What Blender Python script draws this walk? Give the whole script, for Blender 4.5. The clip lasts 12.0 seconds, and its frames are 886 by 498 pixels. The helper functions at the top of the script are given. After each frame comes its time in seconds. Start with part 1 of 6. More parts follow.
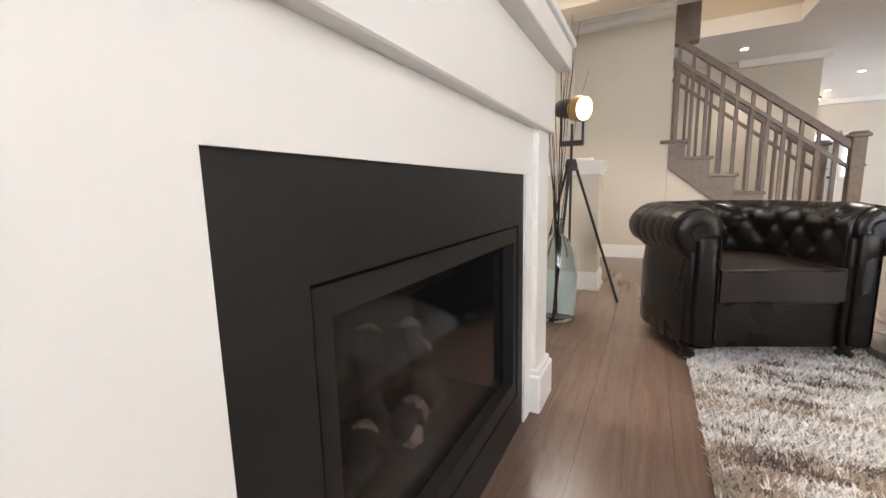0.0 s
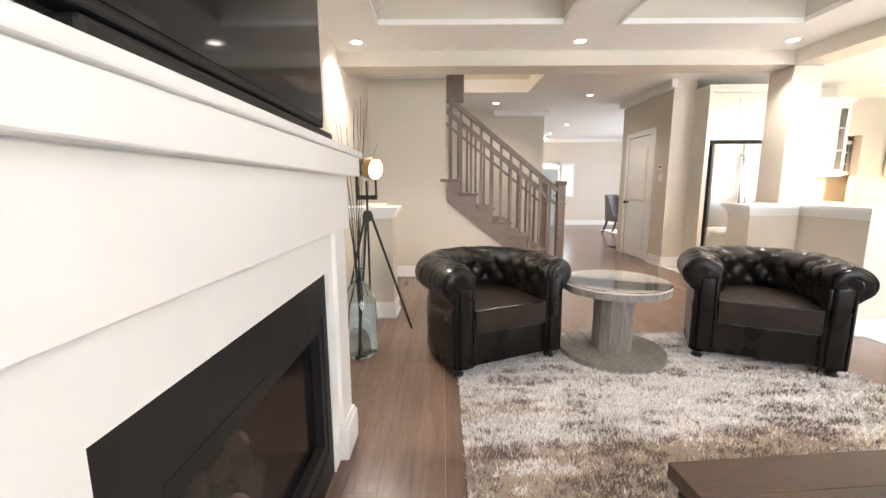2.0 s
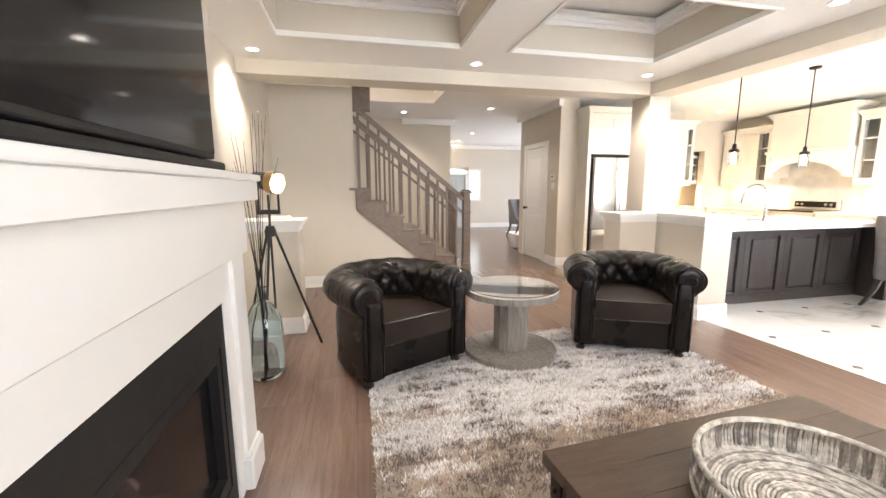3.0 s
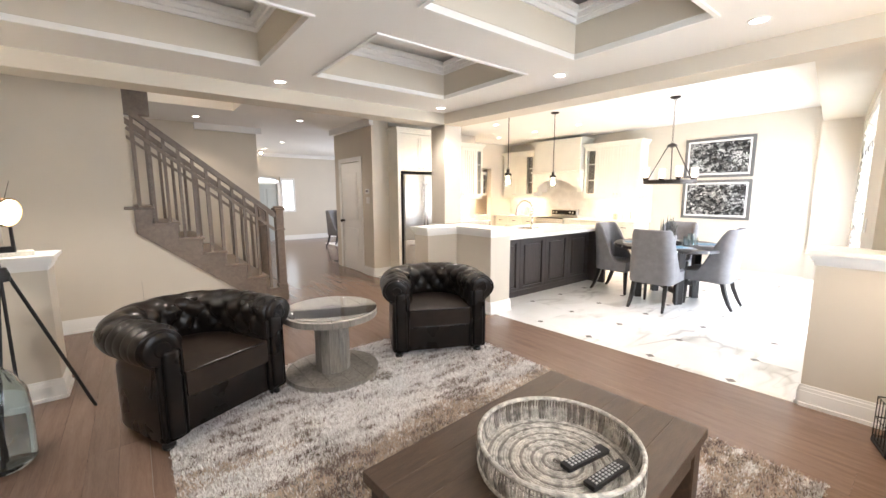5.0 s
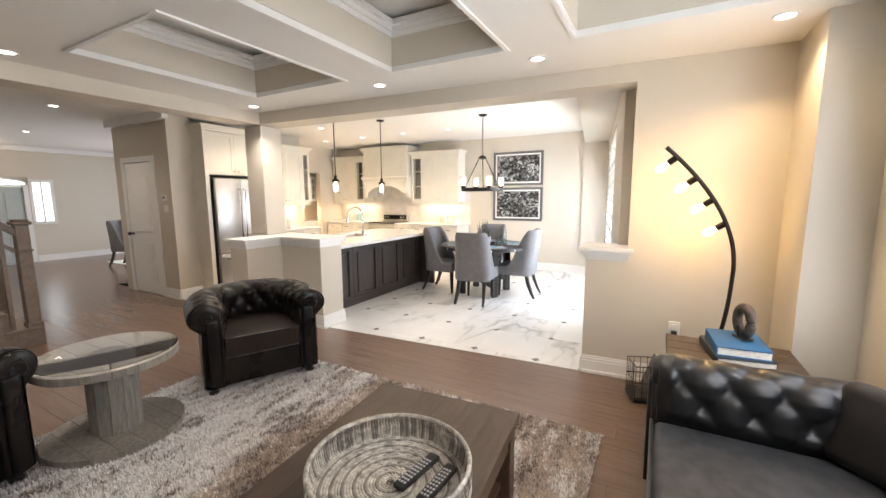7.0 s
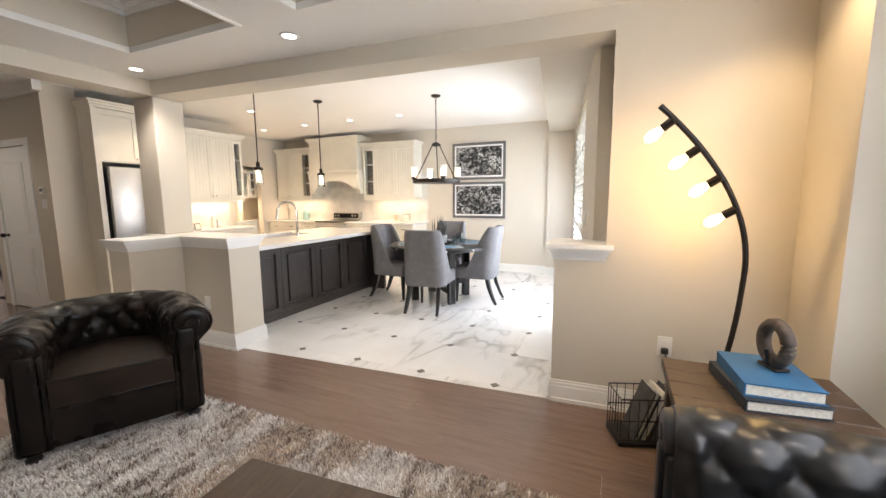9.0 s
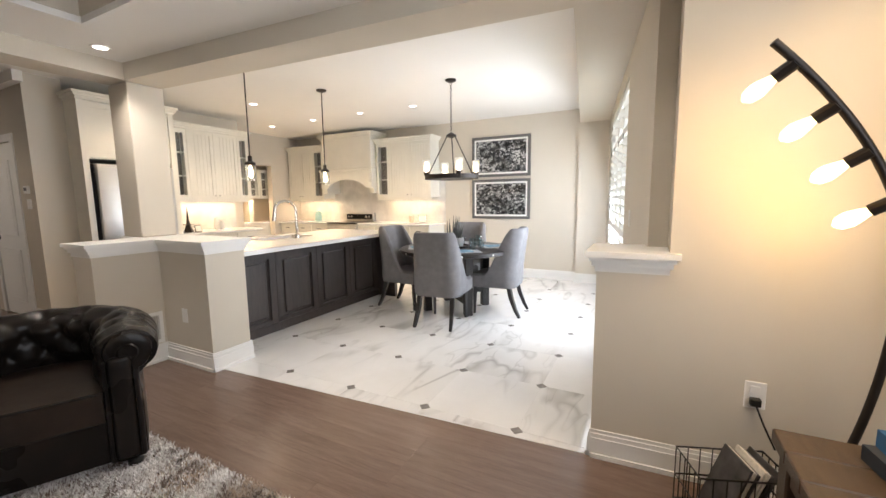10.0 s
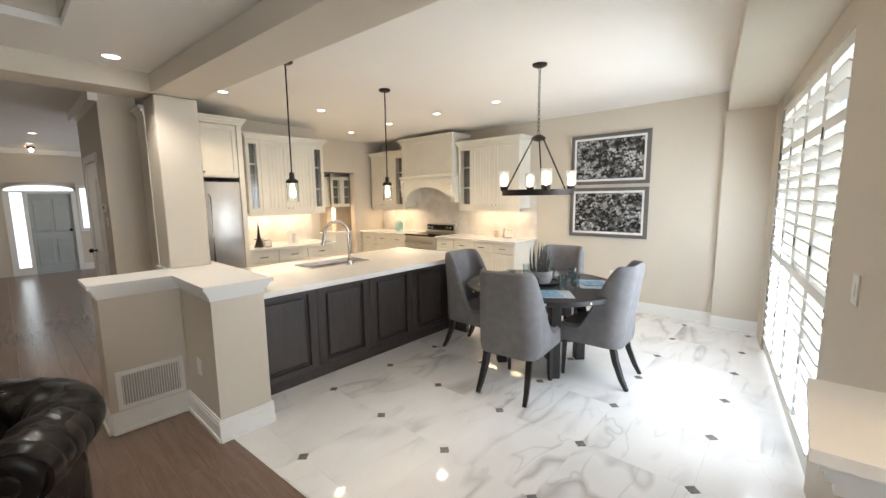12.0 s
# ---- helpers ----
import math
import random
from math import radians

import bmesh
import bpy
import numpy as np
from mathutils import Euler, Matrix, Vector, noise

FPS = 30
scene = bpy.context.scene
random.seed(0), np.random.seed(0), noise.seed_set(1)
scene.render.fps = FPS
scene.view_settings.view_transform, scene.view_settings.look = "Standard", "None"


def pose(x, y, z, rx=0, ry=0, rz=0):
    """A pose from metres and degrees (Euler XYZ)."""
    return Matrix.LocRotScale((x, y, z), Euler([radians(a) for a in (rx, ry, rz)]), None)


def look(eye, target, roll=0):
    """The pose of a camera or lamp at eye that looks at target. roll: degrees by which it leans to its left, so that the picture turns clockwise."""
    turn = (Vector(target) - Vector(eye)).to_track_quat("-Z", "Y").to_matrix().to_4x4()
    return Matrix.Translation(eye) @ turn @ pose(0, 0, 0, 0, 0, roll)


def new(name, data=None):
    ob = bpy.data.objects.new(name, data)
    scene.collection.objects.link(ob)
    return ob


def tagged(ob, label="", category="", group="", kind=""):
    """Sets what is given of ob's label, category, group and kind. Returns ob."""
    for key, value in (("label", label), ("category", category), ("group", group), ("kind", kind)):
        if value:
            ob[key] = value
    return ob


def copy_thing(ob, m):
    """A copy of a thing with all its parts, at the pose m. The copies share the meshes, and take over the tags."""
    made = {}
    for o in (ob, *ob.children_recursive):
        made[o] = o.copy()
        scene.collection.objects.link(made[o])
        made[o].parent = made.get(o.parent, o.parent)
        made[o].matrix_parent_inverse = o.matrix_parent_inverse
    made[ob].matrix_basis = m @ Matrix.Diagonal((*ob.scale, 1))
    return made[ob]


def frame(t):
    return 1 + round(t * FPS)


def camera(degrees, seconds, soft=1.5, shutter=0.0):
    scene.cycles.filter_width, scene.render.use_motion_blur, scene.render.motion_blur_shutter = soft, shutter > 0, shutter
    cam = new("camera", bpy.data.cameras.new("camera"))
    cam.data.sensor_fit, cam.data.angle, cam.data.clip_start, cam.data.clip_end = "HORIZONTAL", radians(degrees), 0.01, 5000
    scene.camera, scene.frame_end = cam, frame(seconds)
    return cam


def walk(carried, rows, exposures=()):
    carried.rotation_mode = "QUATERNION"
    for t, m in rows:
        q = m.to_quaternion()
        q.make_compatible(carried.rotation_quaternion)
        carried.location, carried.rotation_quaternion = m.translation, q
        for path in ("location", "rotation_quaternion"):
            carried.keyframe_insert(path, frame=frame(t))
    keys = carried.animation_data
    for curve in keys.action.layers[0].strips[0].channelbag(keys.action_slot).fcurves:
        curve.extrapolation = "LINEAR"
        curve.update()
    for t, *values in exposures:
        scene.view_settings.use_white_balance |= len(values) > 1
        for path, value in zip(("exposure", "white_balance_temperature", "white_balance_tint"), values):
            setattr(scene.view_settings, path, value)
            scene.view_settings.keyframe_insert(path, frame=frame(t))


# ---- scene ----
cam = camera(96.5, 12.0)
PATH = [
    (0, (-0.127, -0.469, 0.84), (-1.043, 1.284, 0.549), -1.3),
    (0.5, (-0.074, -0.557, 0.939), (-0.784, 1.29, 0.646), -1.4),
    (1, (-0.06, -0.596, 1.052), (-0.52, 1.326, 0.743), -0.6),
    (1.5, (-0.042, -0.67, 1.151), (-0.264, 1.293, 0.839), -0.5),
    (2, (-0.027, -0.713, 1.222), (-0.026, 1.264, 0.915), -0.3),
    (2.5, (-0.001, -0.771, 1.284), (0.213, 1.194, 0.976), -0.2),
    (3, (0.023, -0.811, 1.322), (0.448, 1.12, 1.02), -0.2),
    (5, (0.022, -0.937, 1.464), (1.24, 0.624, 1.188), -0.2),
    (5.5, (0.023, -0.95, 1.496), (1.405, 0.471, 1.222), -0.2),
    (6, (0.033, -0.943, 1.517), (1.563, 0.317, 1.248), -0.1),
    (6.5, (0.068, -0.943, 1.52), (1.72, 0.153, 1.255), -0.3),
    (7, (0.12, -0.935, 1.509), (1.862, 0.012, 1.247), -0.3),
    (7.5, (0.232, -0.931, 1.487), (2.035, -0.105, 1.226), -0.5),
    (9.5, (1.202, -0.717, 1.361), (3.016, 0.085, 1.106), -0.4),
    (10, (1.503, -0.633, 1.347), (3.266, 0.278, 1.1), -0.7),
    (10.5, (1.767, -0.546, 1.403), (3.461, 0.489, 1.154), -0.7),
    (11, (2.045, -0.448, 1.472), (3.659, 0.707, 1.222), -0.7),
    (11.5, (2.299, -0.362, 1.524), (3.85, 0.874, 1.272), -0.6),
    (12, (2.525, -0.317, 1.578), (4.002, 1.007, 1.321), -0.7),
]
walk(cam, [(t, look(eye, target, roll)) for t, eye, target, roll in PATH],
     [(0.0, 0.87, 6050, 16), (2.5, 1.04, 6100, 16), (5.0, 0.70, 6100, 16), (6.5, 0.25, 6200, 16), (9.5, -0.12, 6200, 16), (12.0, -0.45, 6150, 13)])

# ---- world and light ----
world = bpy.data.worlds.new("sky")
scene.world = world
world.use_nodes = True
wn = world.node_tree
sky = wn.nodes.new("ShaderNodeTexSky")
sky.sky_type, sky.sun_disc = "NISHITA", False
sky.sun_elevation, sky.sun_rotation = radians(48), radians(200)
wn.nodes["Background"].inputs["Strength"].default_value = 0.12
wn.links.new(sky.outputs[0], wn.nodes["Background"].inputs["Color"])
sun = new("sun", bpy.data.lights.new("sun", "SUN"))
sun.data.energy, sun.data.angle, sun.data.color = 1.0, radians(12), (1.0, 0.95, 0.88)
sun.matrix_world = look((3, -8, 9), (4, 0, 0))


def area_lamp(name, m, sx, sy, watts, colour, spread=180):
    ob = new(name, bpy.data.lights.new(name, "AREA"))
    ob.data.shape, ob.data.size, ob.data.size_y = "RECTANGLE", sx, sy
    ob.data.energy, ob.data.color, ob.data.spread = watts, colour, radians(spread)
    ob.matrix_world = m
    return ob


DAY = (0.93, 0.97, 1.0)
WARM = (1.0, 0.70, 0.40)
area_lamp("window_light_living", look((1.64, -1.93, 1.45), (1.64, 0.5, 1.1)), 2.2, 1.9, 37, DAY)
area_lamp("window_light_dining", look((6.4, -0.24, 1.1), (6.5, 2.6, 0.2)), 2.2, 1.9, 98, (0.86, 0.94, 1.0))
# added fill for the front room, from an assumed window out of view
area_lamp("front_room_fill_light", look((6.95, 9.3, 1.5), (4.0, 9.0, 0.9)), 2.4, 1.3, 80, DAY)
# added for the warm glow in the stairwell; its source is unseen
area_lamp("assumed_stair_lamp_light", look((0.3, 5.4, 5.10), (0.3, 5.4, 0.0)), 0.5, 0.5, 16, (1.0, 0.80, 0.54))
area_lamp("cabinet_light_back", look((5.4, 5.6, 1.36), (5.4, 5.6, 0.0)), 1.1, 0.08, 7, WARM)
area_lamp("cabinet_light_range", look((8.0, 3.4, 1.36), (8.0, 3.4, 0.0)), 0.08, 1.0, 6, WARM)
area_lamp("cabinet_light_corner", look((8.0, 5.8, 1.36), (8.0, 5.8, 0.0)), 0.08, 1.0, 6, WARM)
area_lamp("cabinet_light_pantry", look((7.05, 6.76, 1.40), (7.05, 6.76, 0.0)), 0.9, 0.08, 12, WARM)


# ---- materials ----
def nodes_of(name, rough=0.5, metal=0.0, spec=0.5):
    m = bpy.data.materials.new(name)
    m.use_nodes = True
    b = m.node_tree.nodes["Principled BSDF"]
    b.inputs["Roughness"].default_value, b.inputs["Metallic"].default_value = rough, metal
    b.inputs["Specular IOR Level"].default_value = spec
    return m, m.node_tree, b


def link(t, a, b):
    t.links.new(a, b)


def coords(t, scale=(1, 1, 1), generated="Object", random_shift=0.0):
    c = t.nodes.new("ShaderNodeTexCoord")
    mp = t.nodes.new("ShaderNodeMapping")
    mp.inputs["Scale"].default_value = scale
    link(t, c.outputs[generated], mp.inputs["Vector"])
    if random_shift:
        info = t.nodes.new("ShaderNodeObjectInfo")
        mul = t.nodes.new("ShaderNodeMath")
        mul.operation = "MULTIPLY"
        mul.inputs[1].default_value = random_shift
        link(t, info.outputs["Random"], mul.inputs[0])
        link(t, mul.outputs[0], mp.inputs["Location"])
    return mp.outputs[0]


def noise_tex(t, vec, scale, detail=4, rough=0.55, distort=0.0):
    n = t.nodes.new("ShaderNodeTexNoise")
    n.inputs["Scale"].default_value, n.inputs["Detail"].default_value = scale, detail
    n.inputs["Roughness"].default_value, n.inputs["Distortion"].default_value = rough, distort
    link(t, vec, n.inputs["Vector"])
    return n.outputs[0]


def ramp(t, fac, stops):
    r = t.nodes.new("ShaderNodeValToRGB")
    while len(r.color_ramp.elements) < len(stops):
        r.color_ramp.elements.new(0.5)
    for e, (p, c) in zip(r.color_ramp.elements, stops):
        e.position, e.color = p, (*c, 1)
    link(t, fac, r.inputs[0])
    return r.outputs[0]


def mix(t, fac, a, b, mode="MIX"):
    n = t.nodes.new("ShaderNodeMix")
    n.data_type, n.blend_type = "RGBA", mode
    for s, v in ((n.inputs["Factor"], fac), (n.inputs["A"], a), (n.inputs["B"], b)):
        if hasattr(v, "is_output"):
            link(t, v, s)
        else:
            s.default_value = v if isinstance(v, (int, float)) else (*v, 1)
    return n.outputs["Result"]


def bump(t, b, height, strength=0.2, dist=0.01):
    n = t.nodes.new("ShaderNodeBump")
    n.inputs["Strength"].default_value, n.inputs["Distance"].default_value = strength, dist
    link(t, height, n.inputs["Height"])
    link(t, n.outputs[0], b.inputs["Normal"])


def plain(name, colour, rough=0.5, metal=0.0, vary=0.06, scale=3.0, grain=120.0, relief=0.05, spec=0.5):
    m, t, b = nodes_of(name, rough, metal, spec)
    v = coords(t)
    big = noise_tex(t, v, scale, 3)
    lo, hi = [tuple(max(0, c * (1 + k * vary)) for c in colour) for k in (-1, 1)]
    link(t, ramp(t, big, [(0.3, lo), (0.7, hi)]), b.inputs["Base Color"])
    fine = noise_tex(t, v, grain, 2)
    bump(t, b, fine, relief, 0.002)
    rr = t.nodes.new("ShaderNodeMapRange")
    rr.inputs["To Min"].default_value, rr.inputs["To Max"].default_value = max(0.02, rough - 0.06), min(1, rough + 0.06)
    link(t, noise_tex(t, v, scale * 4, 3), rr.inputs["Value"])
    link(t, rr.outputs[0], b.inputs["Roughness"])
    return m


def wood(name, dark, light, stretch, rough=0.4, scale=6.0, relief=0.15, shift=20.0, island=False):
    m, t, b = nodes_of(name, rough)
    v = coords(t, stretch, "Object", shift)
    g = noise_tex(t, v, scale, 6, 0.62, 0.6)
    f = noise_tex(t, v, scale * 7, 4, 0.7)
    c = ramp(t, g, [(0.28, dark), (0.5, tuple((a + d) / 2 for a, d in zip(dark, light))), (0.74, light)])
    c = mix(t, 0.25, c, ramp(t, f, [(0.3, tuple(x * 0.6 for x in dark)), (0.7, light)]), "MIX")
    src = t.nodes.new("ShaderNodeNewGeometry").outputs["Random Per Island"] if island else t.nodes.new("ShaderNodeObjectInfo").outputs["Random"]
    c = mix(t, 0.55, c, ramp(t, src, [(0.0, (0.76, 0.76, 0.76)), (1.0, (1.0, 1.0, 1.0))]), "MULTIPLY")
    link(t, c, b.inputs["Base Color"])
    bump(t, b, f, relief, 0.003)
    return m


def glow(name, colour, strength):
    m = bpy.data.materials.new(name)
    m.use_nodes = True
    t = m.node_tree
    e = t.nodes.new("ShaderNodeEmission")
    e.inputs[0].default_value, e.inputs[1].default_value = (*colour, 1), strength
    link(t, e.outputs[0], t.nodes["Material Output"].inputs[0])
    return m


def glass(name, colour=(1, 1, 1), rough=0.02, ior=1.45):
    m, t, b = nodes_of(name, rough)
    b.inputs["Base Color"].default_value = (*colour, 1)
    b.inputs["Transmission Weight"].default_value, b.inputs["IOR"].default_value = 1.0, ior
    return m


PAINT = plain("wall_paint", (0.62, 0.565, 0.475), 0.62, vary=0.03, scale=1.3, grain=180, relief=0.06)
CEIL = plain("ceiling_paint", (0.83, 0.81, 0.77), 0.75, vary=0.02, scale=1.0, grain=140, relief=0.08)
TRIM = plain("white_trim_paint", (0.82, 0.81, 0.78), 0.35, vary=0.02, scale=2, grain=60, relief=0.03)
CAB = plain("cream_cabinet_paint", (0.78, 0.75, 0.66), 0.38, vary=0.03, scale=4, grain=80, relief=0.04)
ISLAND = wood("dark_stained_island_wood", (0.045, 0.036, 0.034), (0.085, 0.068, 0.062), (9, 9, 1), 0.42, 4, 0.08)
QUARTZ = plain("white_quartz", (0.80, 0.79, 0.76), 0.12, vary=0.03, scale=18, grain=220, relief=0.0)
STEEL = plain("brushed_steel", (0.62, 0.61, 0.58), 0.34, 1.0, 0.08, 3, 200, 0.05)
CHROME = plain("satin_nickel", (0.55, 0.53, 0.50), 0.22, 1.0, 0.04, 8, 90, 0.02)
IRON = plain("dark_bronze_iron", (0.035, 0.028, 0.024), 0.45, 0.7, 0.2, 12, 150, 0.12)
BLACK = plain("matt_black_metal", (0.014, 0.013, 0.013), 0.5, 0.2, 0.15, 6, 120, 0.06)
FRIDGE_SIDE = plain("dark_fridge_case", (0.05, 0.05, 0.05), 0.4, 0.3)
SCREEN = plain("tv_glass", (0.008, 0.008, 0.009), 0.07, 0.0, 0.1, 3, 60, 0.0, 0.35)
FABRIC = plain("grey_chair_linen", (0.20, 0.195, 0.20), 0.9, vary=0.10, scale=14, grain=420, relief=0.5, spec=0.2)
BLACKWOOD = wood("black_stained_wood", (0.010, 0.009, 0.009), (0.030, 0.026, 0.024), (1, 9, 9), 0.38, 5, 0.15)
FLOORWOOD = wood("walnut_brown_floor", (0.146, 0.093, 0.069), (0.238, 0.160, 0.120), (7, 0.55, 7), 0.24, 4.0, 0.05, 40)
FLOORWOOD_FAR = wood("walnut_brown_floor_far", (0.146, 0.093, 0.069), (0.238, 0.160, 0.120), (7, 0.55, 7), 0.24, 4.0, 0.05, 0, True)
STAIRWOOD = wood("grey_brown_stair_wood", (0.145, 0.105, 0.080), (0.27, 0.215, 0.170), (4, 4, 4), 0.42, 5, 0.12)
SPOOLWOOD = wood("weathered_grey_wood", (0.13, 0.115, 0.10), (0.36, 0.33, 0.29), (8, 8, 1.2), 0.7, 5, 0.6)
TABLEWOOD = wood("dark_rustic_wood", (0.030, 0.018, 0.011), (0.100, 0.060, 0.036), (1.0, 7, 7), 0.42, 5, 0.35)
BULB = glow("warm_bulb", (1.0, 0.72, 0.40), 70)
ARCBULB = glow("amber_bulb", (1.0, 0.74, 0.36), 7.0)
LED = glow("downlight_lens", (1.0, 0.90, 0.74), 14)
SPOTLENS = glow("spot_lens", (1.0, 0.88, 0.66), 9)
OUTSIDE = glow("overcast_garden_light", (0.92, 1.0, 0.97), 2.6)
CLEAR = glass("clear_glass", (0.97, 0.99, 0.98))
BLUEGLASS = glass("blue_grey_glass", (0.80, 0.89, 0.91), 0.03)
FROST = glass("frosted_door_glass", (0.9, 0.93, 0.93), 0.35)


def leather(name, tones, spec, lo, hi):
    m, t, b = nodes_of(name, lo, 0.0, spec)
    v = coords(t)
    c = ramp(t, noise_tex(t, v, 6, 2, 0.5), list(zip((0.2, 0.5, 0.8), tones)))
    link(t, c, b.inputs["Base Color"])
    bump(t, b, noise_tex(t, v, 190, 2), 0.10, 0.001)
    rr = t.nodes.new("ShaderNodeMapRange")
    rr.inputs["To Min"].default_value, rr.inputs["To Max"].default_value = lo, hi
    link(t, noise_tex(t, v, 4, 2), rr.inputs["Value"])
    link(t, rr.outputs[0], b.inputs["Roughness"])
    return m


LEATHER = leather("black_brown_leather", ((0.007, 0.006, 0.0055), (0.010, 0.008, 0.007), (0.018, 0.0125, 0.0095)), 0.24, 0.20, 0.36)
SOFAHIDE = leather("glossy_black_leather", ((0.009, 0.0095, 0.0105), (0.013, 0.0135, 0.0145), (0.019, 0.0195, 0.0205)), 0.62, 0.24, 0.38)
SEATHIDE = plain("worn_brown_black_hide", (0.022, 0.0145, 0.0105), 0.40, vary=0.35, scale=7, grain=260, relief=0.15, spec=0.3)
SOFASEAT = plain("brushed_charcoal_hide", (0.034, 0.035, 0.038), 0.55, vary=0.45, scale=16, grain=240, relief=0.2)


def marble():
    m, t, b = nodes_of("polished_marble_tile", 0.06, 0.0, 0.5)
    v = coords(t, (1, 1, 1), "Object", 60)
    mp = t.nodes.new("ShaderNodeMapping")
    mp.inputs["Rotation"].default_value, mp.inputs["Scale"].default_value = (0, 0, 0.32), (0.62, 1.7, 1.0)
    link(t, v, mp.inputs["Vector"])
    layers = None
    for scale, wide, tone in ((1.35, 0.050, 0.62), (2.6, 0.022, 0.74)):
        ridge = t.nodes.new("ShaderNodeMath")
        ridge.operation = "SUBTRACT"
        link(t, noise_tex(t, mp.outputs[0], scale, 2, 0.45, 0.7), ridge.inputs[0])
        ridge.inputs[1].default_value = 0.5
        pos = t.nodes.new("ShaderNodeMath")
        pos.operation = "ABSOLUTE"
        link(t, ridge.outputs[0], pos.inputs[0])
        veil = ramp(t, pos.outputs[0], [(0.0, (tone, tone * 0.985, tone * 0.96)), (wide * 0.35, (tone + 0.13, tone + 0.13, tone + 0.125)), (wide, (0.97, 0.97, 0.965)), (1.0, (1, 1, 1))])
        layers = veil if layers is None else mix(t, 1.0, layers, veil, "MULTIPLY")
    gate = ramp(t, noise_tex(t, v, 1.1, 2), [(0.44, (0, 0, 0)), (0.66, (1, 1, 1))])
    veins = mix(t, 1.0, mix(t, gate, (1, 1, 1), layers), (0.84, 0.83, 0.815), "MULTIPLY")
    cloud = ramp(t, noise_tex(t, v, 3.5, 5), [(0.30, (0.90, 0.895, 0.89)), (0.65, (1, 1, 1))])
    link(t, mix(t, 0.6, veins, cloud, "MULTIPLY"), b.inputs["Base Color"])
    return m


MARBLE = marble()
DOTSTONE = plain("grey_stone_inset", (0.20, 0.185, 0.17), 0.15, vary=0.25, scale=30)
GROUT = plain("pale_grout", (0.76, 0.75, 0.73), 0.8)


# ---- builders ----
def box(x0, y0, z0, x1, y1, z1, bevel=0.0, seg=1):
    bm = bmesh.new()
    bmesh.ops.create_cube(bm, size=1)
    bmesh.ops.scale(bm, vec=(x1 - x0, y1 - y0, z1 - z0), verts=bm.verts)
    bmesh.ops.translate(bm, vec=((x0 + x1) / 2, (y0 + y1) / 2, (z0 + z1) / 2), verts=bm.verts)
    if bevel:
        bmesh.ops.bevel(bm, geom=bm.edges[:], offset=bevel, segments=seg, affect="EDGES", profile=0.5)
    return bm


def prism(points, z0, z1):
    """An upright prism over a plan polygon, counter-clockwise."""
    bm = bmesh.new()
    lo = [bm.verts.new((x, y, z0)) for x, y in points]
    hi = [bm.verts.new((x, y, z1)) for x, y in points]
    n = len(points)
    bm.faces.new(lo[::-1])
    bm.faces.new(hi)
    for i in range(n):
        bm.faces.new((lo[i], lo[(i + 1) % n], hi[(i + 1) % n], hi[i]))
    return bm


def lathe(profile, n=28, cx=0.0, cy=0.0):
    bm = bmesh.new()
    rings = []
    for r, z in profile:
        rings.append([bm.verts.new((cx + r * math.cos(2 * math.pi * i / n), cy + r * math.sin(2 * math.pi * i / n), z)) for i in range(n)])
    for a, b in zip(rings, rings[1:]):
        for i in range(n):
            bm.faces.new((a[i], a[(i + 1) % n], b[(i + 1) % n], b[i]))
    if profile[0][0] > 1e-4:
        bm.faces.new(rings[0][::-1])
    if profile[-1][0] > 1e-4:
        bm.faces.new(rings[-1])
    bmesh.ops.remove_doubles(bm, verts=bm.verts, dist=1e-5)
    bmesh.ops.recalc_face_normals(bm, faces=bm.faces)
    return bm


def tube(points, radius, n=8, square=False):
    """A swept bar through points; radius may be a list."""
    bm = bmesh.new()
    pts = [Vector(p) for p in points]
    rad = radius if isinstance(radius, (list, tuple)) else [radius] * len(pts)
    rings = []
    for k, p in enumerate(pts):
        d = (pts[min(k + 1, len(pts) - 1)] - pts[max(k - 1, 0)]).normalized()
        side = d.cross(Vector((0, 0, 1)))
        side = Vector((1, 0, 0)) if side.length < 1e-3 else side.normalized()
        up = side.cross(d)
        m = 4 if square else n
        off = math.pi / 4 if square else 0
        f = math.sqrt(2) if square else 1
        rings.append([bm.verts.new(p + rad[k] * f * (side * math.cos(off + 2 * math.pi * i / m) + up * math.sin(off + 2 * math.pi * i / m))) for i in range(m)])
    for a, b in zip(rings, rings[1:]):
        for i in range(len(a)):
            bm.faces.new((a[i], a[(i + 1) % len(a)], b[(i + 1) % len(a)], b[i]))
    bm.faces.new(rings[0][::-1])
    bm.faces.new(rings[-1])
    bmesh.ops.recalc_face_normals(bm, faces=bm.faces)
    return bm


def ball(r, at=(0, 0, 0), sx=1, sy=1, sz=1, u=16, v=10):
    bm = bmesh.new()
    bmesh.ops.create_uvsphere(bm, u_segments=u, v_segments=v, radius=r)
    bmesh.ops.scale(bm, vec=(sx, sy, sz), verts=bm.verts)
    bmesh.ops.translate(bm, vec=at, verts=bm.verts)
    return bm


def join(*parts):
    out = bmesh.new()
    for p in parts:
        me = bpy.data.meshes.new("tmp")
        p.to_mesh(me)
        p.free()
        out.from_mesh(me)
        bpy.data.meshes.remove(me)
    return out


def moved(bm, m):
    bmesh.ops.transform(bm, matrix=m, verts=bm.verts)
    return bm


def mesh_of(name, bm, material, smooth=False):
    me = bpy.data.meshes.new(name)
    bm.to_mesh(me)
    bm.free()
    me.materials.append(material)
    if smooth:
        me.polygons.foreach_set("use_smooth", [True] * len(me.polygons))
        me.set_sharp_from_angle(angle=radians(40 if smooth is True else smooth))
    return me


